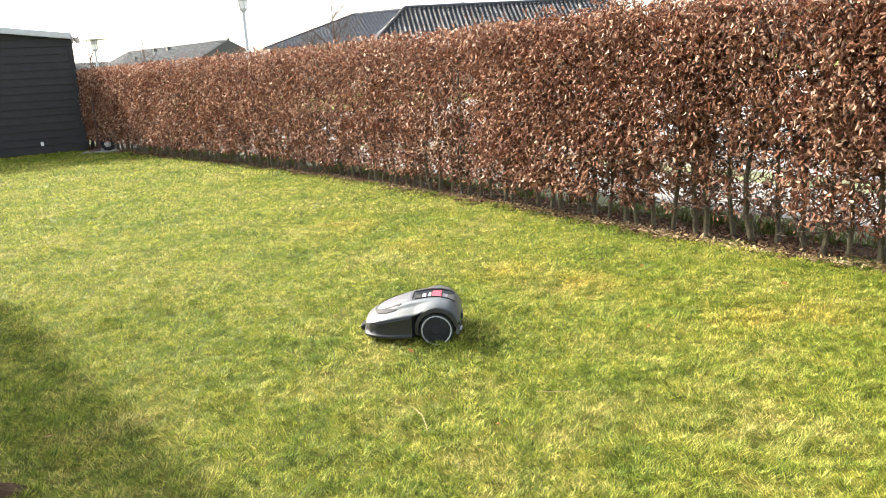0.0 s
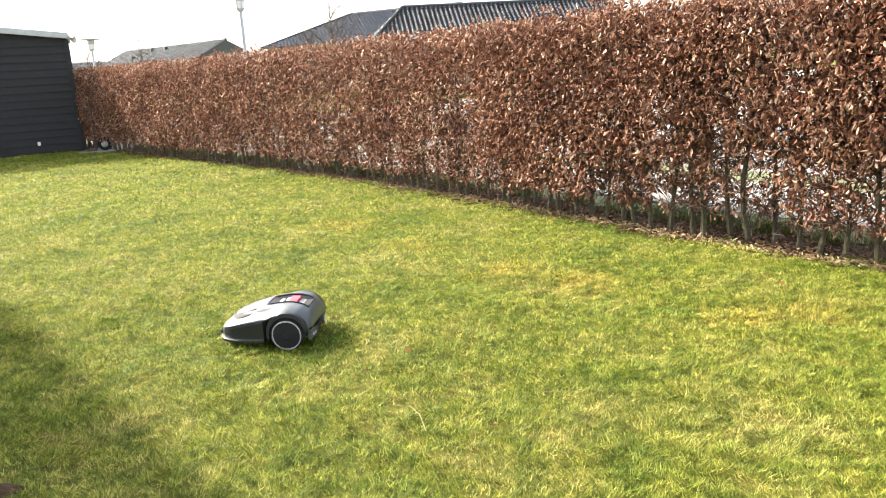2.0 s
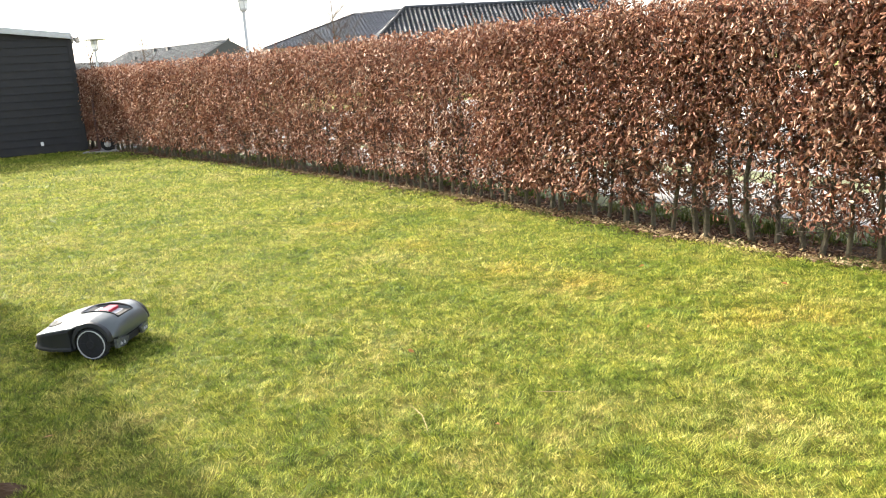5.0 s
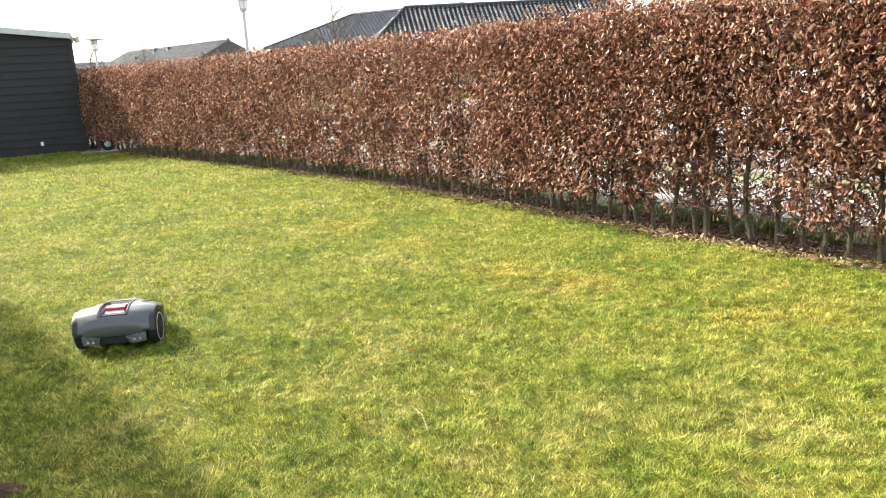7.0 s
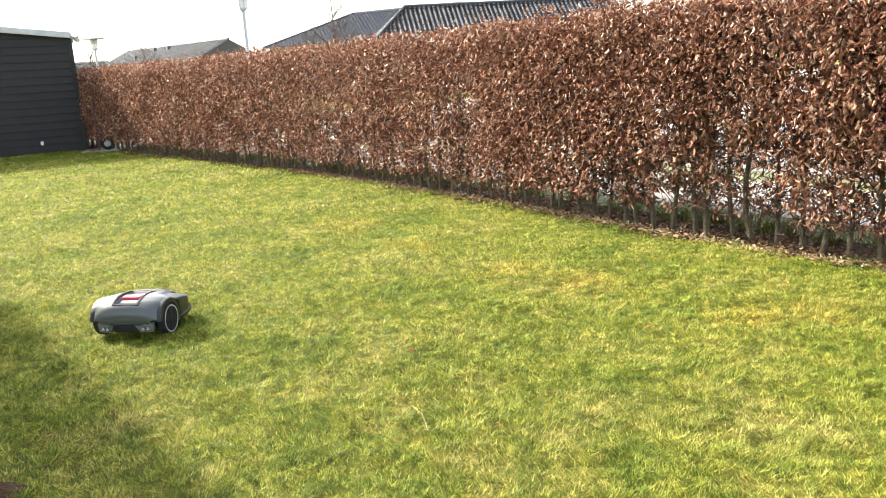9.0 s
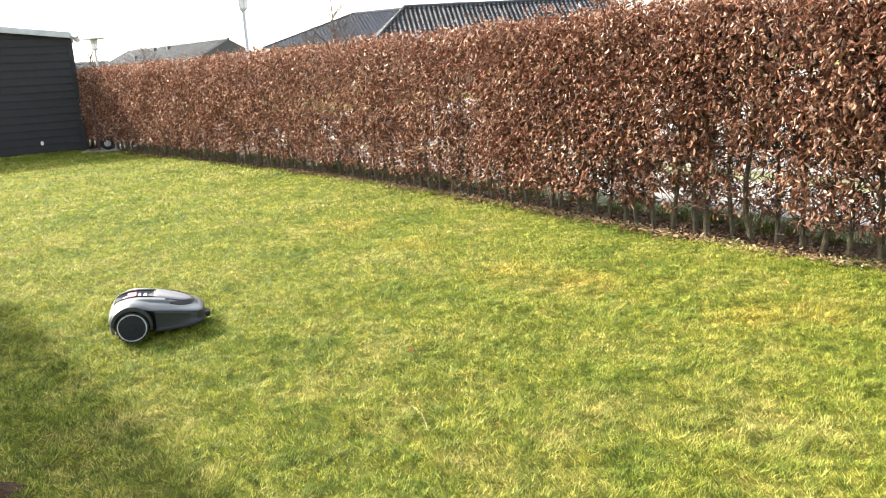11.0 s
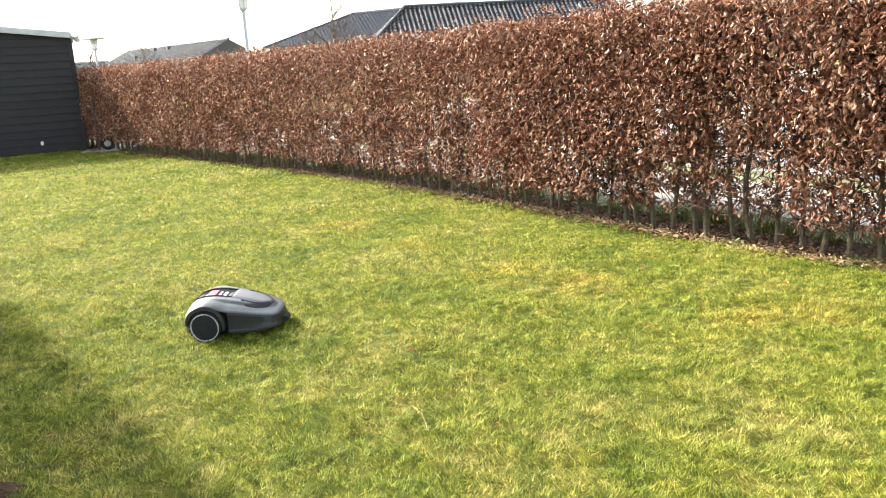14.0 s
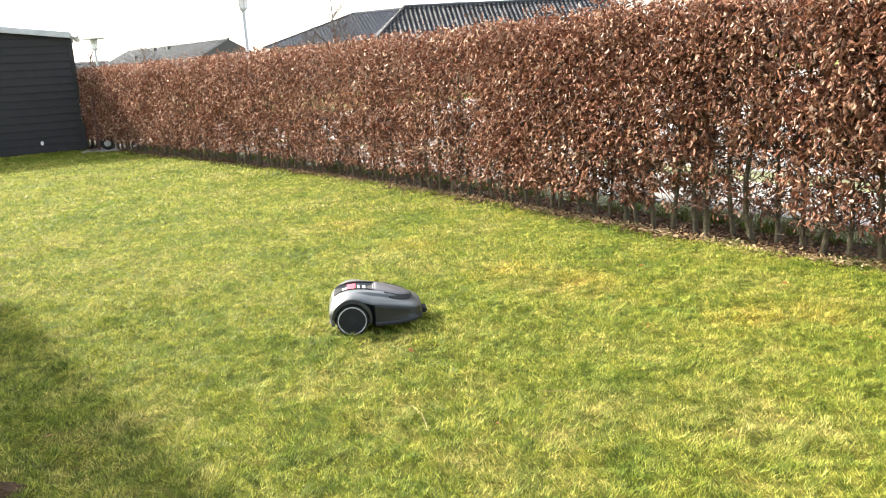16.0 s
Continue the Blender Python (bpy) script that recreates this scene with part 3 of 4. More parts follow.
    part("hook", bm, WHITE, shed, "white hose hook")
    bm = box(bmesh.new(), -8.78, -7.9, 19.75, 21.6, -0.03, 0.045, 0.01)
    tagged(part("concrete_slab", bm, CONCRETE), "grey concrete slab beside the shed", "slab", kind="structure")


def build_sack_truck():
    truck = tagged(new("sack_truck"), "rusty red sack truck parked between shed and hedge", "hand truck")
    truck.matrix_world = pose(-8.42, 20.0, 0.045, 0, 0, 108)
    for side in (-0.17, 0.17):
        part("upright", tube(bmesh.new(), [(side, 0.02, 0.03), (side, 0.02, 0.8), (side, 0.01, 1.22), (side, -0.04, 1.34), (side, -0.14, 1.40)], [0.021] * 5, 8), RED_PAINT, truck)
        part("stay", tube(bmesh.new(), [(side, 0.02, 0.5), (side, -0.2, 0.165)], [0.014] * 2, 6), RED_PAINT, truck)
    for z in (0.35, 0.75, 1.12):
        part("crossbar", tube(bmesh.new(), [(-0.17, 0.02, z), (0.17, 0.02, z)], [0.013] * 2, 8), RED_PAINT, truck)
    part("handle", tube(bmesh.new(), [(-0.17, -0.14, 1.40), (0.17, -0.14, 1.40)], [0.018] * 2, 8), RUBBER, truck)
    part("toe_plate", box(bmesh.new(), -0.22, 0.22, 0.0, 0.26, 0.01, 0.022, 0.004), RED_PAINT, truck)
    part("axle", tube(bmesh.new(), [(-0.27, -0.2, 0.165), (0.27, -0.2, 0.165)], [0.012] * 2, 8), STEEL, truck)
    for x in (-0.25, 0.25):
        wheel = part("wheel", disc(bmesh.new(), [(0.08, -0.03), (0.13, -0.042), (0.16, -0.03), (0.165, 0), (0.16, 0.03), (0.13, 0.042), (0.08, 0.03)], 28), RUBBER, truck, smooth=True)
        wheel.matrix_local = pose(x, -0.2, 0.165, 0, 0, 90)
        part("rim", disc(bmesh.new(), [(0.02, -0.052), (0.055, -0.046), (0.08, -0.034), (0.08, 0.034), (0.055, 0.046), (0.02, 0.052)], 20), STEEL, wheel, "grey steel wheel hub")


# ---- beyond the hedge ----
def roof_tiles(name, a, b, c, d, rows, columns, material, parent):
    """Courses of pantiles of one size over the slope a b (eaves) to d c (ridge), cut at the hips."""
    a, b, c, d = (np.array(p, float) for p in (a, b, c, d))
    up = np.cross(b - a, d - a)
    up /= np.linalg.norm(up)
    if up[2] < 0:
        up = -up
    along = (b - a) / np.linalg.norm(b - a)
    whole = np.linalg.norm(b - a)
    left_in, right_in = float((d - a) @ along), float((c - a) @ along)
    rise = (d - a) - along * left_in
    tile = whole / columns
    profile = [(0.0, 0.0), (0.1, 0.018), (0.22, 0.062), (0.34, 0.085), (0.46, 0.085), (0.58, 0.062), (0.72, 0.018), (0.85, 0.0), (1.0, 0.0)]
    m = len(profile)
    verts, faces = [], []
    for r in range(rows):
        for k in range(columns):
            mid = (k + 0.5) * tile
            t = (r + 0.6) / rows
            if not left_in * t - 0.1 <= mid <= whole + (right_in - whole) * t + 0.1:
                continue
            base = len(verts)
            loose = rng.uniform(0.03, 0.085)
            for s in (0.0, 1.12):
                for q, z in profile:
                    verts.append(a + along * (k + q) * tile + rise * min((r + s) / rows, 1.0) + up * (z + (loose if s == 0 else 0.0)))
            for q in range(m - 1):
                faces.append((base + q, base + q + 1, base + m + q + 1, base + m + q))
    return tagged(raw(name, np.array(verts), np.array(faces), material, parent, True), kind="stuff")


def hip_house(name, label, m, length, width, eave, ridge, hip, wall_mat, tile_mat, columns):
    """A one-storey house, its long side along x, with a hipped (or gabled, hip 0) roof."""
    house = tagged(new(name), label, "house")
    house.matrix_world = m
    part("wall", box(bmesh.new(), -length / 2, length / 2, -width / 2, width / 2, 0, eave), wall_mat, house)
    o = 0.45
    L, W = length / 2 + o, width / 2 + o
    rx = length / 2 - hip + (o if hip == 0 else 0)
    e = eave - 0.1
    bm = bmesh.new()
    A, B, C, D = (bm.verts.new(p) for p in ((-L, -W, e), (L, -W, e), (L, W, e), (-L, W, e)))
    P, Q = bm.verts.new((-rx, 0, ridge)), bm.verts.new((rx, 0, ridge))
    for f in ((A, B, Q, P), (C, D, P, Q), (B, C, Q), (D, A, P), (D, C, B, A)):
        bm.faces.new(f)
    bmesh.ops.recalc_face_normals(bm, faces=bm.faces)
    roof = part("roof", bm, tile_mat, house)
    rows = 16
    roof_tiles("roof_tiles", (-L, -W, e), (L, -W, e), (rx, 0, ridge), (-rx, 0, ridge), rows, columns, tile_mat, roof)
    if hip:
        roof_tiles("roof_tiles", (-L, W, e), (-L, -W, e), (-rx, 0, ridge), (-rx, 0, ridge), rows, columns // 2, tile_mat, roof)
        for p in ((-L, -W), (L, -W)):
            part("hip_ridge", tube(bmesh.new(), [(p[0], p[1], e + 0.05), (math.copysign(rx, p[0]), 0, ridge + 0.06)], [0.12, 0.12], 8), RIDGE, roof)
    else:
        for s in (-1, 1):
            bm = bmesh.new()
            v = [bm.verts.new((s * (length / 2 - 0.002), y, z)) for y, z in ((-width / 2, e - 0.1), (width / 2, e - 0.1), (0, ridge - 0.12))]
            w = [bm.verts.new(p.co + Vector((s * 0.25, 0, 0))) for p in v]
            bm.faces.new(v), bm.faces.new(w)
            for k in range(3):
                bm.faces.new((v[k], v[(k + 1) % 3], w[(k + 1) % 3], w[k]))
            bmesh.ops.recalc_face_normals(bm, faces=bm.faces)
            part("gable", bm, wall_mat, house)
    part("ridge", tube(bmesh.new(), [(-rx, 0, ridge + 0.05), (rx, 0, ridge + 0.05)], [0.13, 0.13], 8), tile_mat, roof)
    for x in (-length * 0.3, length * 0.05):
        window = part("window", box(bmesh.new(), x - 0.75, x + 0.75, -width / 2 - 0.04, -width / 2 + 0.05, 0.9, 2.1, 0.01), WHITE, house)
        part("pane", box(bmesh.new(), x - 0.66, x + 0.66, -width / 2 - 0.05, -width / 2 - 0.042, 0.99, 2.01), GLAZED, window)
    return house


def street_lamp(x, y, height, scale):
    lamp = tagged(new("street_lamp"), "grey steel street lamp with round disc top", "street lamp", "street lamps along the road")
    lamp.location = (x, y, 0)
    part("pole", tube(bmesh.new(), [(0, 0, 0), (0, 0, 0.9), (0, 0, 0.95), (0, 0, height)], [0.085, 0.08, 0.064, 0.058], 12), STEEL, lamp, smooth=True)
    part("collar", disc(bmesh.new(), [(0.05, height - 0.06), (0.09 * scale, height - 0.02), (0.14 * scale, height + 0.03), (0.14 * scale, height + 0.06)], 20, "z"), STEEL, lamp)
    lantern = part("lantern", disc(bmesh.new(), [(0.13 * scale, height + 0.06), (0.16 * scale, height + 0.30 * scale)], 20, "z"), WHITE, lamp, "pale lantern glass")
    for k in range(6):
        a = k * math.pi / 3
        part("bar", tube(bmesh.new(), [(0.137 * scale * math.cos(a), 0.137 * scale * math.sin(a), height + 0.05), (0.168 * scale * math.cos(a), 0.168 * scale * math.sin(a), height + 0.31 * scale)], [0.012] * 2, 5), STEEL, lantern)
    part("band", disc(bmesh.new(), [(0.17 * scale, height + 0.29 * scale), (0.18 * scale, height + 0.46 * scale), (0.12 * scale, height + 0.50 * scale)], 20, "z"), STEEL, lamp)
    part("disc_top", disc(bmesh.new(), [(0.12 * scale, height + 0.47 * scale), (0.52 * scale, height + 0.50 * scale), (0.54 * scale, height + 0.53 * scale), (0.1 * scale, height + 0.60 * scale)], 28, "z"), STEEL, lamp, "wide flat steel disc")
    return lamp


def bare_tree(x, y, height, seed, spread=0.5):
    """A leafless young tree: trunk and two orders of branches."""
    pick = random.Random(seed)
    tree = tagged(new("bare_tree"), "leafless young tree with thin grey-brown branches", "tree", "bare trees along the road")
    tree.location = (x, y, 0)
    part("trunk", tube(bmesh.new(), [(0.05 * math.sin(4 * s), 0.05 * math.sin(3 * s), height * s) for s in np.linspace(0, 1, 7)], [0.06 * (1.08 - s) * height / 5 + 0.004 for s in np.linspace(0, 1, 7)], 7), TWIG, tree, smooth=True)
    for _ in range(int(26 * height / 4)):
        bm = bmesh.new()
        s = pick.uniform(0.35, 0.97)
        a = pick.uniform(0, 2 * math.pi)
        reach = spread * height * 0.45 * (1.15 - s) + 0.15
        root = Vector((0.05 * math.sin(4 * s), 0.05 * math.sin(3 * s), height * s))
        tip = root + Vector((math.cos(a) * reach, math.sin(a) * reach, reach * pick.uniform(0.6, 1.5)))
        bend = (root + tip) / 2 + Vector((pick.uniform(-1, 1), pick.uniform(-1, 1), -0.4)) * reach * 0.15
        tube(bm, [root, bend, tip], [0.018, 0.012, 0.006], 4)
        for _ in range(5):
            b = root + (tip - root) * pick.uniform(0.3, 1)
            c = b + Vector((pick.uniform(-1, 1), pick.uniform(-1, 1), pick.uniform(0.1, 1.2))) * reach * 0.35
            tube(bm, [b, c], [0.009, 0.005], 3)
        part("branch", bm, TWIG, tree)


def build_distance():
    hip_house("house", "one-storey house with glossy black tiled hip roof", pose(5.14, 55.6, 0, 0, 0, 10), 19.3, 6.9, 2.6, 5.4, 2.85, BRICK, GLAZED, 64)
    hip_house("house", "one-storey house with black tiled roof behind another", pose(-1.7, 65.0, 0, 0, 0, -29.2), 18.8, 11.1, 3.7, 6.0, 4.4, BRICK, GLAZED, 60)
    hip_house("house", "yellow brick house with grey tiled gable roof", pose(-26.3, 83.9, 0, 0, 0, -46.3), 21.2, 9, 2.7, 5.0, 0, BRICK, SLATE, 64)
    hip_house("carport", "low outbuilding with pale corrugated roof", pose(-32.5, 73, 0, 0, 0, 14), 6, 5, 2.5, 3.5, 0, RENDERED, CONCRETE, 20)
    far_house = bpy.data.objects["house.002"]
    for x, y, z in ((-2.5, -0.9, 4.55), (0.6, -0.9, 4.55), (-4.2, -2.3, 3.85)):
        part("roof_vent", box(bmesh.new(), x - 0.16, x + 0.16, y - 0.16, y + 0.16, z - 0.3, z + 0.4, 0.02), GLAZED, far_house)
    street_lamp(-6.13, 27.34, 3.76, 1.0)
    street_lamp(-19.03, 46.5, 3.55, 1.15)
    street_lamp(6.2, 18.6, 3.76, 1.0)
    for x, y, h, seed, spread in ((-4.7, 40, 5.3, 3, 0.95), (-19.3, 55, 4.5, 4, 0.6), (-23.4, 56, 4.4, 5, 0.6), (12.0, 34, 4.4, 6, 0.6), (16.2, 37, 4.6, 7, 0.7), (-8.5, 60, 4.3, 8, 0.6)):
        bare_tree(x, y, h, seed, spread)
    # a far line of woods, with the air's haze in the leaf colour
    n = 9000
    x = rng.uniform(-190, 0, n)
    y = 330 + rng.normal(0, 6, n)
    crown = 9.5 + 1.6 * np.sin(x * 0.11) + 1.0 * np.sin(x * 0.37 + 1)
    z = crown * rng.random(n) ** 0.6 + rng.normal(0, 0.5, n)
    v, f = leaf_cloud(np.stack([x, y, np.clip(z, 0.2, 14)], -1), rng.normal(0, 1, (n, 3)), rng.uniform(1.0, 2.2, n), 0.5, True)
    tagged(raw("far_woods", v, f, WOODS), "far line of woods on the horizon, tinted grey-green for haze", "woods", kind="stuff")
    # an unseen house wall, inferred from the shade on the lawn's near corner
    home = tagged(new("garden_house"), "short pale house out of view that shades the lawn", "house")
    home.matrix_world = Matrix(((ALONG[0], -ACROSS[0], 0, START[0]), (ALONG[1], -ACROSS[1], 0, START[1]), (0, 0, 1, 0), (0, 0, 0, 1)))
    # kept short and pale so that more fill light reaches the shaded grass
    part("wall", box(bmesh.new(), 3.1, 7.8, 6.6, 14, 0, 2.55, 0.02), RENDERED, home)
    bm = bmesh.new()
    ends = [[bm.verts.new((u, y, z)) for y, z in ((6.1, 2.42), (6.1, 2.56), (10.3, 4.3), (14.5, 2.56), (14.5, 2.42))] for u in (2.7, 8.2)]
    for k in range(5):
        bm.faces.new((ends[0][k], ends[0][(k + 1) % 5], ends[1][(k + 1) % 5], ends[1][k]))
    bm.faces.new(ends[0]), bm.faces.new(ends[1][::-1])
    bmesh.ops.recalc_face_normals(bm, faces=bm.faces)
    part("roof", bm, SLATE, home)


def build_litter():
    """Single twigs and leaves that lie on the lawn."""
    for a, b, bend in (((-0.20, 3.58), (-0.115, 3.30), 0.014), ((0.42, 3.66), (0.66, 3.63), -0.012)):
        mid = ((a[0] + b[0]) / 2 + bend, (a[1] + b[1]) / 2 + bend)
        bm = tube(bmesh.new(), [(*a, 0.045), (*mid, 0.05), (*b, 0.04)], [0.0012, 0.0016, 0.001], 5)
        tagged(part("twig", bm, STRAW), "thin pale dry twig lying on the lawn", "twig", "twigs on the lawn")
    for x, y, size, turn in ((-1.94, 3.46, 0.06, 20), (1.2, 4.5, 0.032, 70), (2.33, 4.1, 0.032, 140), (0.19, 3.33, 0.03, 200), (-0.2, 4.32, 0.04, 260), (-1.78, 3.52, 0.022, 300), (2.35, 5.2, 0.05, 15), (1.5, 5.9, 0.045, 100)):
        v, f = leaf_cloud(np.array(((0, 0, 0.0),)), np.array(((math.cos(turn), math.sin(turn), 0.15),)), np.array((size,)), 0.2)
        leaf = raw("fallen_leaf", v, f, ORANGE)
        leaf.location = (x, y, 0.045)
        tagged(leaf, "dry brown beech leaf fallen on the lawn", "leaf", "fallen leaves on the lawn")
    bm = bmesh.new()
    rows = [[(-1.97 + 0.42 * (i / 27 - 0.5), 3.0 + 0.26 * (k / 17 - 0.5)) for k in range(18)] for i in range(28)]
    made = []
    for i, row in enumerate(rows):
        line = []
        for x, y in row:
            far = ((x + 1.97) / 0.17) ** 2 + ((y - 3.0) / 0.10) ** 2
            clod = 0.5 * noise.noise((x * 25, y * 25, 1)) + 0.5 * noise.noise((x * 60, y * 60, 2))
            line.append(bm.verts.new((x, y, 0.03 * max(-1.0, 1 - far) + 0.012 * clod + 0.016)))
        made.append(line)
    for a, b in zip(made, made[1:]):
        for k in range(17):
            bm.faces.new((a[k], b[k], b[k + 1], a[k + 1]))
    tagged(part("soil_patch", bm, SOIL), "bare dark soil patch in the lawn", "soil", kind="structure")


STRAW = plain("pale_straw", (0.34, 0.25, 0.13), 0.8, 0, 0.2, 60)

# ---- robot mower ----
HALF = [(-0.145, 0.182), (-0.13, 0.218), (-0.10, 0.237), (-0.05, 0.246), (0.0, 0.25), (0.1, 0.246), (0.2, 0.236), (0.3, 0.219), (0.37, 0.198), (0.41, 0.172), (0.435, 0.132), (0.447, 0.085)]
TOP = [(-0.145, 0.165), (-0.14, 0.186), (-0.12, 0.217), (-0.08, 0.245), (-0.02, 0.260), (0.04, 0.262), (0.10, 0.256), (0.18, 0.243), (0.26, 0.223), (0.34, 0.196), (0.40, 0.170), (0.43, 0.152), (0.447, 0.134)]
SEAM = [(-0.145, 0.13), (-0.12, 0.13), (-0.10, 0.155), (-0.06, 0.205), (0.0, 0.226), (0.06, 0.218), (0.13, 0.192), (0.2, 0.18), (0.3, 0.160), (0.38, 0.142), (0.447, 0.122)]


def cover_z(x, y):
    """Height of the cover over a place."""
    w, t, s = lerp_table(x, HALF), lerp_table(x, TOP), lerp_table(x, SEAM)
    q = min(abs(y) / w, 1.0)
    z = s + (t - s) * (1 - q ** 2.6) ** (1 / 2.2)
    # the raised deck ends in a soft step round the lid and panel
    out = math.hypot(max(0.0, x - 0.19) / 0.205, y / 0.148)
    k = max(0.0, min(1.0, (out - 0.96) / 0.13))
    z -= 0.013 * k * k * (3 - 2 * k) * max(0.0, min(1.0, (x - 0.02) / 0.1)) * max(0.0, min(1.0, (z - s) / 0.03))
    inside = max(0.0, min(1.0, (0.082 - abs(y)) / 0.012)) * max(0.0, min(1.0, (x + 0.105) / 0.02, (0.155 - x) / 0.03))
    return z - 0.026 * inside


def build_mower():
    mower = tagged(new("robot_mower"), "grey robotic lawn mower with red stop button driving over the grass", "robot mower")
    xs = np.concatenate([np.linspace(-0.145, -0.10, 7), np.linspace(-0.09, 0.40, 40), np.linspace(0.41, 0.447, 9)])
    qs = np.sin(np.linspace(-math.pi / 2, math.pi / 2, 73))
    bm = bmesh.new()
    grid = [[bm.verts.new((x, q * lerp_table(x, HALF), cover_z(x, q * lerp_table(x, HALF)))) for q in qs] for x in xs]
    for a, b in zip(grid, grid[1:]):
        for k in range(len(qs) - 1):
            bm.faces.new((a[k], b[k], b[k + 1], a[k + 1]))
    rim = [bm.verts.new((v.co.x + 0.004, v.co.y, 0.122 - 0.01 * (v.co.y / 0.182) ** 2)) for v in grid[0]]
    lip = [bm.verts.new((v.co.x + 0.022, v.co.y * 0.98, 0.096)) for v in grid[0]]
    for k in range(len(qs) - 1):
        bm.faces.new((grid[0][k], grid[0][k + 1], rim[k + 1], rim[k]))
        bm.faces.new((rim[k], rim[k + 1], lip[k + 1], lip[k]))
    bmesh.ops.recalc_face_normals(bm, faces=bm.faces)
    part("cover", bm, SILVER, mower, "smooth silver-grey plastic cover", smooth=True)
    # dark skirt below the seam, narrow between the wheels
    lx = np.concatenate([np.linspace(-0.112, -0.10, 3), np.linspace(-0.09, 0.40, 34), np.linspace(0.41, 0.445, 8)])
    bm = bmesh.new()
    rows = []
    for x in lx:
        w, s = lerp_table(x, HALF), lerp_table(x, SEAM)
        tuck = lerp_table(x, [(-0.14, 0.0), (-0.125, 0.055), (0.125, 0.055), (0.15, 0.0), (0.5, 0.0)])
        flare = lerp_table(x, [(-0.14, 0.0), (0.2, 0.002), (0.38, 0.012), (0.45, 0.016)])
        low = lerp_table(x, [(-0.14, 0.075), (-0.08, 0.05), (0.3, 0.042), (0.45, 0.05)])
        side = [(w - 0.004, s - 0.002), (w + 0.003 - tuck * 0.4, s - 0.012), (w - tuck, s * 0.6 + low * 0.4), (w + flare * 0.6 - tuck, low + 0.03), (w + flare + 0.006 - tuck, low + 0.022), (w + flare + 0.006 - tuck, low + 0.008), (w - 0.02 - tuck, low)]
        nose = 0.0 if x < 0.4 else (x - 0.4) * 0.5
        ring = [bm.verts.new((x + nose * (0.118 - z) * 8, -y, z)) for y, z in side] + [bm.verts.new((x + nose * (0.118 - z) * 8, y, z)) for y, z in side[::-1]]
        rows.append(ring)
    n = len(rows[0])
    for a, b in zip(rows, rows[1:]):
        for k in range(n - 1):
            bm.faces.new((a[k], a[k + 1], b[k + 1], b[k]))
        bm.faces.new((a[n - 1], a[0], b[0], b[n - 1]))
    bm.faces.new(rows[0])
    bm.faces.new(rows[-1][::-1])
    bmesh.ops.recalc_face_normals(bm, faces=bm.faces)
    part("skirt", bm, DARK, mower, "dark grey lower body", smooth=True)
    # arches over the wheels
    for s in (-1, 1):
        bm = bmesh.new()
        rows = []
        for a in np.linspace(radians(-12), radians(172), 26):
            outer = 0.122 + 0.010 * math.sin(a)
            c, d = math.cos(a), math.sin(a)
            rows.append([bm.verts.new((c * r, s * y, 0.10 + d * r)) for r, y in ((0.108, 0.19), (0.108, 0.249), (0.112, 0.252), (outer + 0.004, 0.249), (outer + 0.009, 0.238), (outer + 0.004, 0.19))])
        for a, b in zip(rows, rows[1:]):
            for k in range(5):
                bm.faces.new((a[k], a[k + 1], b[k + 1], b[k]))
        bm.faces.new(rows[0]), bm.faces.new(rows[-1])
        bmesh.ops.recalc_face_normals(bm, faces=bm.faces)
        part("wheel_arch", bm, DARK, mower, "dark grey arch over the wheel", smooth=True)
    # front lid, laid on the cover
    bm = bmesh.new()
    lid_x = np.linspace(0.135, 0.375, 22)
    rows = []
    for x in lid_x:
        half = 0.102 * math.sqrt(max(0.0, 1 - max(0.0, (x - 0.25) / 0.126) ** 2.4)) + 0.002
        rows.append([bm.verts.new((x, half * q, cover_z(x, half * q) + 0.006 - 0.006 * abs(q) ** 8)) for q in np.linspace(-1, 1, 15)])
    for a, b in zip(rows, rows[1:]):
        for k in range(14):
            bm.faces.new((a[k], b[k], b[k + 1], a[k + 1]))
    made = bmesh.ops.extrude_face_region(bm, geom=bm.faces[:])
    for v in made["geom"]:
        if isinstance(v, bmesh.types.BMVert):
            v.co.z -= 0.012
    bmesh.ops.recalc_face_normals(bm, faces=bm.faces)
    part("lid", bm, MID, mower, "rounded mid-grey front lid", smooth=True)
    # dark slot that runs round the lid's front
    bm = bmesh.new()
    rows = []
    for a in np.linspace(radians(-112), radians(112), 30):
        fat = 0.042 * (0.3 + 0.75 * abs(math.sin(a)) ** 2) * (1 if abs(a) < radians(104) else 0.4)
        row = []
        for r in (0.0, 1.0):
            x, y = 0.262 + (0.118 + fat * r) * math.cos(a), (0.114 + fat * r) * math.sin(a)
            row.append(bm.verts.new((x, y, cover_z(x, y) + 0.004)))
            row.append(bm.verts.new((x, y, cover_z(x, y) - 0.006)))
        rows.append(row)
    for a, b in zip(rows, rows[1:]):
        for k, j in ((0, 2), (2, 3), (1, 0)):
            bm.faces.new((a[k], a[j], b[j], b[k]))
    bmesh.ops.recalc_face_normals(bm, faces=bm.faces)
    part("lid_slot", bm, JET, mower, "black slot round the lid")
    # sunk control panel

    def plate(name, x0, x1, half, lift, thick, material, parent, label=""):
        bm = bmesh.new()
        rows = [[bm.verts.new((x, y, cover_z(x, 0) + lift)) for y in np.linspace(-half, half, 3)] for x in np.linspace(x0, x1, 6)]
        for a, b in zip(rows, rows[1:]):
            for k in range(2):
                bm.faces.new((a[k], b[k], b[k + 1], a[k + 1]))
        made = bmesh.ops.extrude_face_region(bm, geom=bm.faces[:])
        for v in made["geom"]:
            if isinstance(v, bmesh.types.BMVert):
                v.co.z -= thick
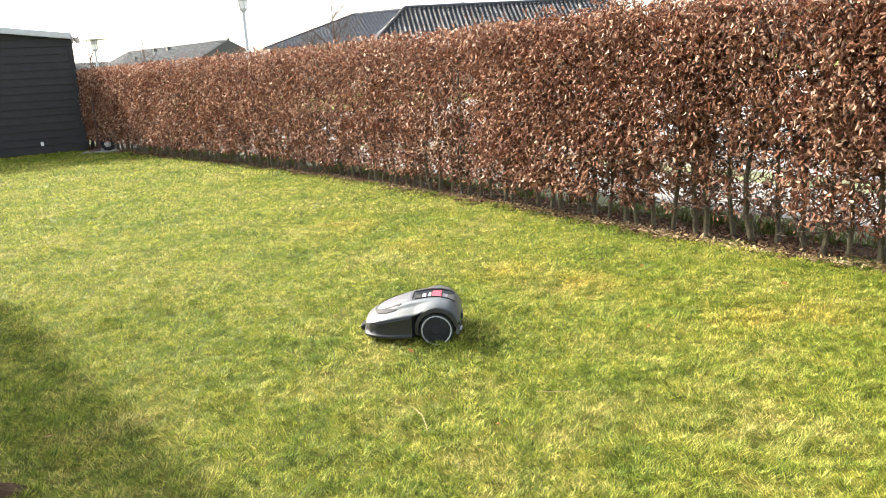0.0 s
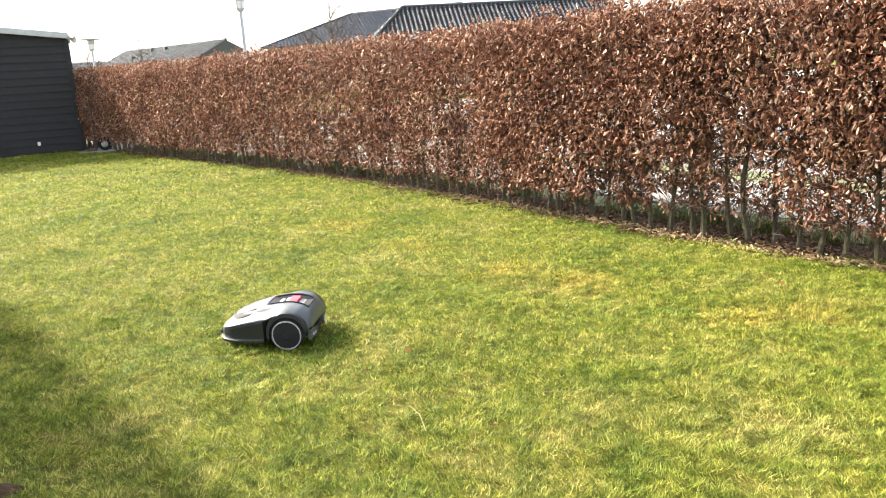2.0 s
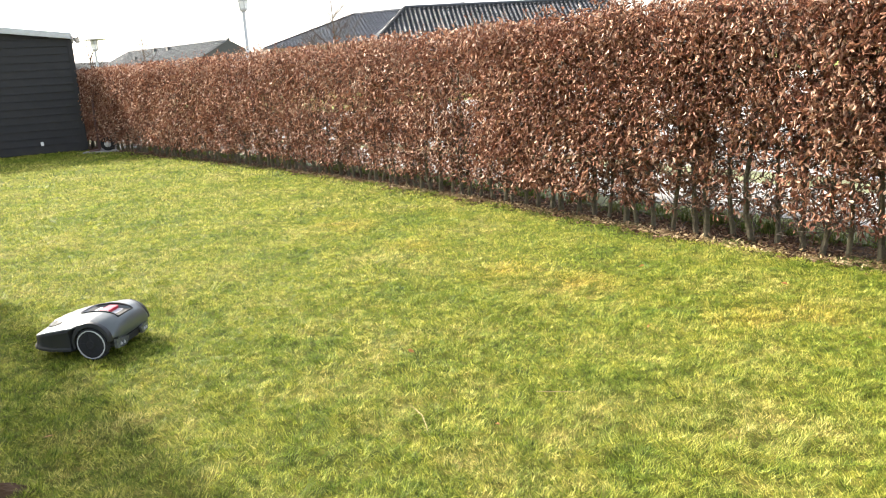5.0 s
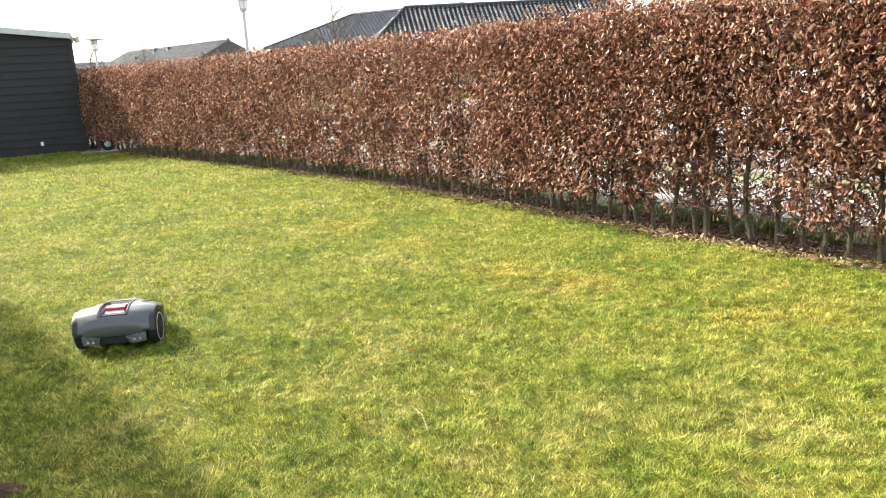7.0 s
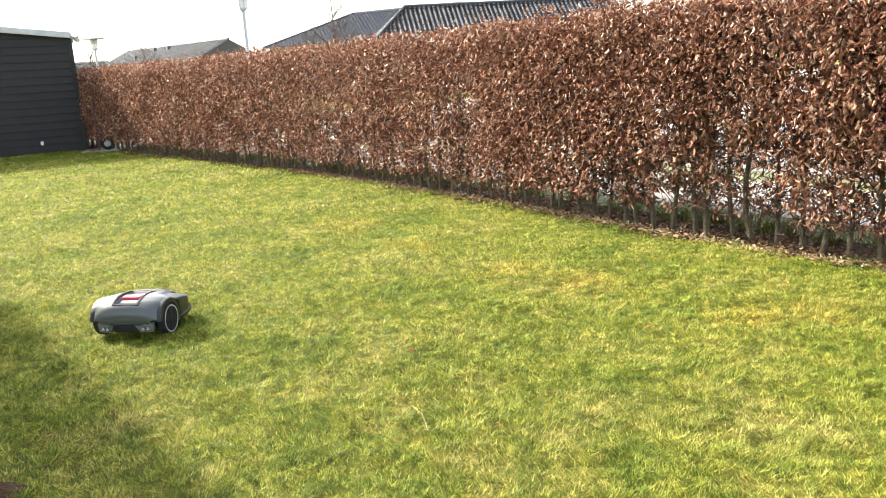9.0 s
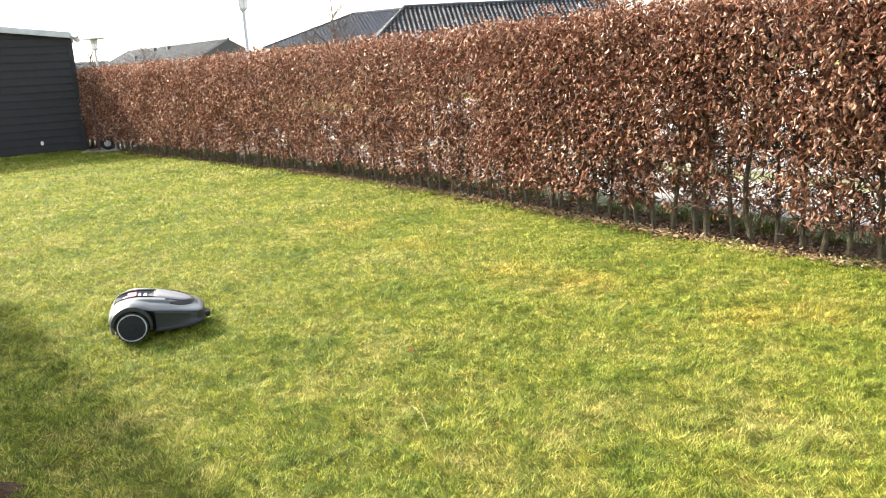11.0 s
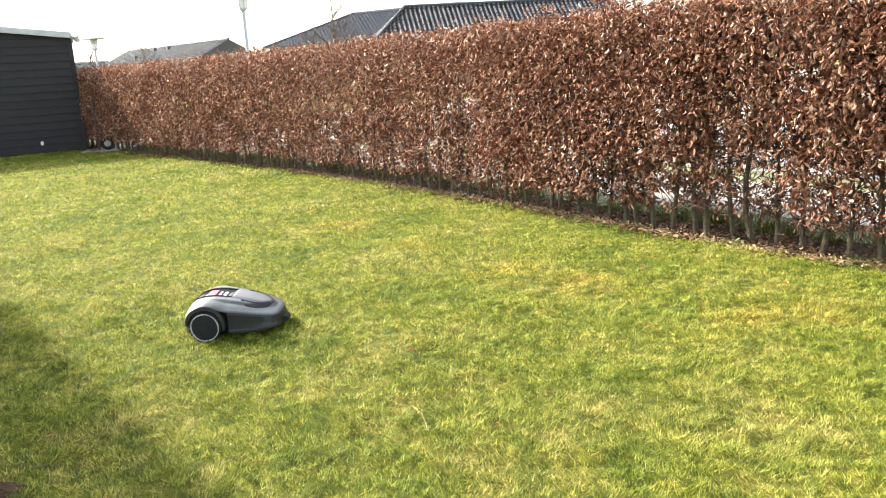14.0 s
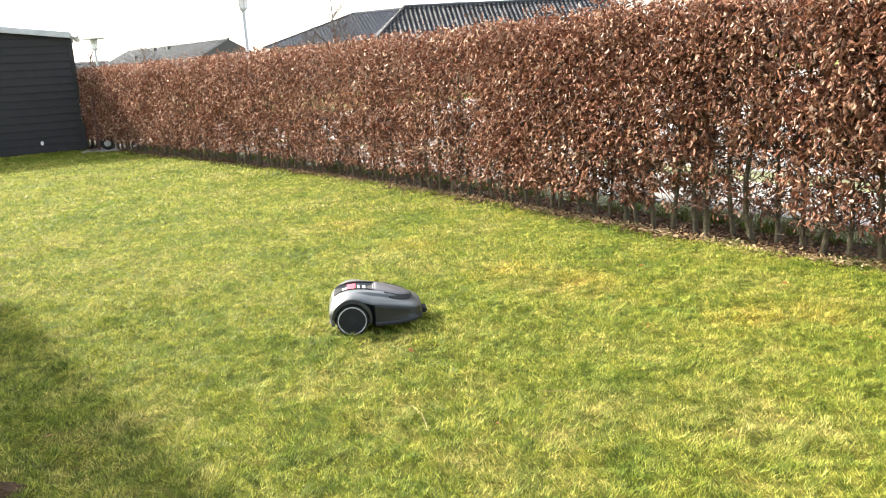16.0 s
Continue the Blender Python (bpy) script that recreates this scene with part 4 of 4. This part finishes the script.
        bmesh.ops.recalc_face_normals(bm, faces=bm.faces)
        return part(name, bm, material, parent, label)

    panel = plate("control_panel", -0.1, 0.142, 0.08, 0.004, 0.01, JET, mower, "black sunken control panel")
    bm = bmesh.new()
    loops = []
    for grow, lift in ((0.0, -0.006), (0.0, 0.006), (0.011, 0.006), (0.011, -0.006)):
        loop = []
        x0, x1, half = -0.103 - grow * 0.5, 0.146 + grow * 0.5, 0.081 + grow
        ring = [(x, -half) for x in np.linspace(x0, x1, 14)] + [(x1, y) for y in np.linspace(-half, half, 9)[1:-1]] + [(x, half) for x in np.linspace(x1, x0, 14)] + [(x0, y) for y in np.linspace(half, -half, 9)[1:-1]]
        for x, y in ring:
            loop.append(bm.verts.new((x, y, cover_z(x, math.copysign(max(abs(y), 0.02), y)) + lift)))
        loops.append(loop)
    for a, c in zip(loops, loops[1:]):
        for k in range(len(a)):
            bm.faces.new((a[k], a[(k + 1) % len(a)], c[(k + 1) % len(a)], c[k]))
    bmesh.ops.recalc_face_normals(bm, faces=bm.faces)
    part("panel_frame", bm, JET, mower, "black frame round the control panel")
    plate("label_plate", -0.09, -0.03, 0.058, 0.006, 0.008, LABEL, panel, "pale grey label plate")
    plate("stop_button", -0.026, 0.03, 0.06, 0.022, 0.02, RED, panel, "large red stop button")
    plate("display", 0.04, 0.056, 0.056, 0.012, 0.009, LABEL, panel, "narrow pale display")
    plate("keypad", 0.072, 0.094, 0.052, 0.012, 0.009, LABEL, panel, "grey keypad")
    # reflectors low on the rear corners
    for s in (-1, 1):
        bm = bmesh.new()
        v = [bm.verts.new(p) for p in ((-0.132, s * 0.075, 0.098), (-0.118, s * 0.195, 0.115), (-0.112, s * 0.19, 0.052), (-0.126, s * 0.105, 0.05))]
        bm.faces.new(v)
        made = bmesh.ops.extrude_face_region(bm, geom=bm.faces[:])
        for w in made["geom"]:
            if isinstance(w, bmesh.types.BMVert):
                w.co.x -= 0.02
        bmesh.ops.recalc_face_normals(bm, faces=bm.faces)
        reflector = part("reflector", bm, REFLECTOR, mower, "clear grey corner reflector")
        for k in range(2):
            bm = bmesh.new()
            y = s * (0.125 + 0.032 * k)
            t = [bm.verts.new((-0.15 + 0.004 * k, y + dy, 0.076 + dz)) for dy, dz in ((-0.009, -0.009), (0.009, -0.009), (0, 0.009))]
            bm.faces.new(t)
            made = bmesh.ops.extrude_face_region(bm, geom=bm.faces[:])
            for w in made["geom"]:
                if isinstance(w, bmesh.types.BMVert):
                    w.co.x += 0.008
            bmesh.ops.recalc_face_normals(bm, faces=bm.faces)
            part("triangle_mark", bm, LABEL, reflector)
    part("rear_bumper", box(bmesh.new(), -0.128, -0.09, -0.10, 0.10, 0.045, 0.10, 0.01), JET, mower)
    # bumper lip, sensor and castor under the nose
    part("front_sensor", box(bmesh.new(), 0.44, 0.486, -0.05, 0.05, 0.05, 0.085, 0.008), JET, mower, "small black front sensor")
    part("castor", disc(bmesh.new(), [(0.02, -0.02), (0.042, -0.018), (0.042, 0.018), (0.02, 0.02)], 16), RUBBER, mower).location = (0.36, 0, 0.042)
    # driven wheels, with treads and a worn white ring
    wheels = []
    for s in (-1, 1):
        wheel = part("wheel", disc(bmesh.new(), [(0.07, -0.026), (0.094, -0.028), (0.1, -0.018), (0.1, 0.018), (0.094, 0.028), (0.07, 0.026)], 40), RUBBER, mower, "black rubber wheel with treads")
        for k in range(22):
            a = 2 * math.pi * k / 22
            m = Matrix.Rotation(a, 4, "Y") @ Matrix.Translation((0.098, 0, 0))
            part("tread", box(bmesh.new(), -0.004, 0.005, -0.024, 0.024, -0.006, 0.006, 0.0, m), RUBBER, wheel)
        bm = bmesh.new()
        rows = []
        for k in range(60):
            a = 2 * math.pi * k / 60
            wear = 0.0022 * math.sin(7 * a) * math.sin(11 * a + 1)
            rows.append([bm.verts.new((r * math.cos(a), s * y, r * math.sin(a))) for r, y in ((0.0835 + wear, 0.026), (0.0835 + wear, 0.0305), (0.0905, 0.0305), (0.0915, 0.026))])
        for k in range(60):
            a, b = rows[k], rows[(k + 1) % 60]
            for j in range(3):
                bm.faces.new((a[j], a[j + 1], b[j + 1], b[j]))
        bmesh.ops.recalc_face_normals(bm, faces=bm.faces)
        part("ring", bm, RING, wheel, "worn white wheel ring")
        hub = part("hub", disc(bmesh.new(), [(0.080, s * 0.02), (0.080, s * 0.0265), (0.03, s * 0.029), (0.022, s * 0.034), (0.0, s * 0.034)][:4], 32), JET, wheel, "black wheel hub")
        for k in range(5):
            m = Matrix.Rotation(2 * math.pi * k / 5, 4, "Y") @ Matrix.Translation((0.052, s * 0.028, 0))
            part("spoke", box(bmesh.new(), -0.024, 0.024, -0.004, 0.004, -0.009, 0.009, 0.002, m), JET, wheel)
        wheels.append((wheel, s * 0.226))
    return mower, wheels


# seconds, place of the rear axle on the lawn, heading in degrees from east
MOWER_PATH = [
    (0.0, -0.066, 4.735, 176.5), (0.5, -0.275, 4.77, 176.3), (1.0, -0.494, 4.795, 175.8), (1.5, -0.724, 4.80, 175.0),
    (2.0, -0.949, 4.80, 174.5), (2.5, -1.173, 4.797, 174.5), (3.0, -1.407, 4.80, 174.8), (3.5, -1.644, 4.812, 175.2),
    (4.0, -1.873, 4.822, 175.4), (4.2, -1.965, 4.828, 175.4), (4.5, -2.09, 4.836, 175.4), (4.8, -2.15, 4.84, 174.5), (5.2, -2.155, 4.845, 168.0),
    (5.7, -2.15, 4.85, 152.0), (6.3, -2.14, 4.86, 128.0), (6.5, -2.135, 4.863, 117.0), (7.0, -2.122, 4.866, 97.0), (7.5, -2.113, 4.857, 88.0),
    (8.0, -2.111, 4.892, 85.0), (8.5, -2.10, 4.99, 83.0), (9.0, -2.092, 5.075, 81.5), (9.2, -2.091, 5.08, 80.5), (9.8, -2.09, 5.09, 64.0),
    (10.5, -2.10, 5.10, 34.0), (11.3, -2.114, 5.11, 8.0), (11.7, -2.116, 5.107, 1.0), (12.0, -2.113, 5.10, -1.4), (12.5, -2.07, 5.085, -2.0), (13.0, -1.97, 5.075, -2.2),
    (13.5, -1.776, 5.055, -1.8), (14.0, -1.545, 5.035, -1.0), (14.5, -1.312, 5.015, 0.3), (15.0, -1.084, 5.01, 1.5), (15.5, -0.859, 4.998, 3.2),
    (16.0, -0.631, 4.995, 5.0)]


def motions():
    walk(MOWER, [(t, pose(x + 0.014, y, 0.012, 0, 0, h)) for t, x, y, h in MOWER_PATH])
    ts = np.arange(0, 16.05, 0.1)
    x, y, h = (np.interp(ts, [r[0] for r in MOWER_PATH], [r[k] for r in MOWER_PATH]) for k in (1, 2, 3))
    h = np.radians(h)
    for wheel, side in WHEELS:
        px, py = x - np.sin(h) * side, y + np.cos(h) * side
        step = np.diff(px) * np.cos(h[:-1]) + np.diff(py) * np.sin(h[:-1])
        turn = np.concatenate([[0], np.cumsum(step)]) / 0.105
        walk(wheel, [(float(t), Matrix.Translation((0, side, 0.1)) @ Matrix.Rotation(float(a), 4, "Y")) for t, a in zip(ts, turn)])


build_ground()
build_grass()
build_bands()
build_hedge()
build_tufts()
build_shed()
build_sack_truck()
build_distance()
build_litter()
MOWER, WHEELS = build_mower()
motions()
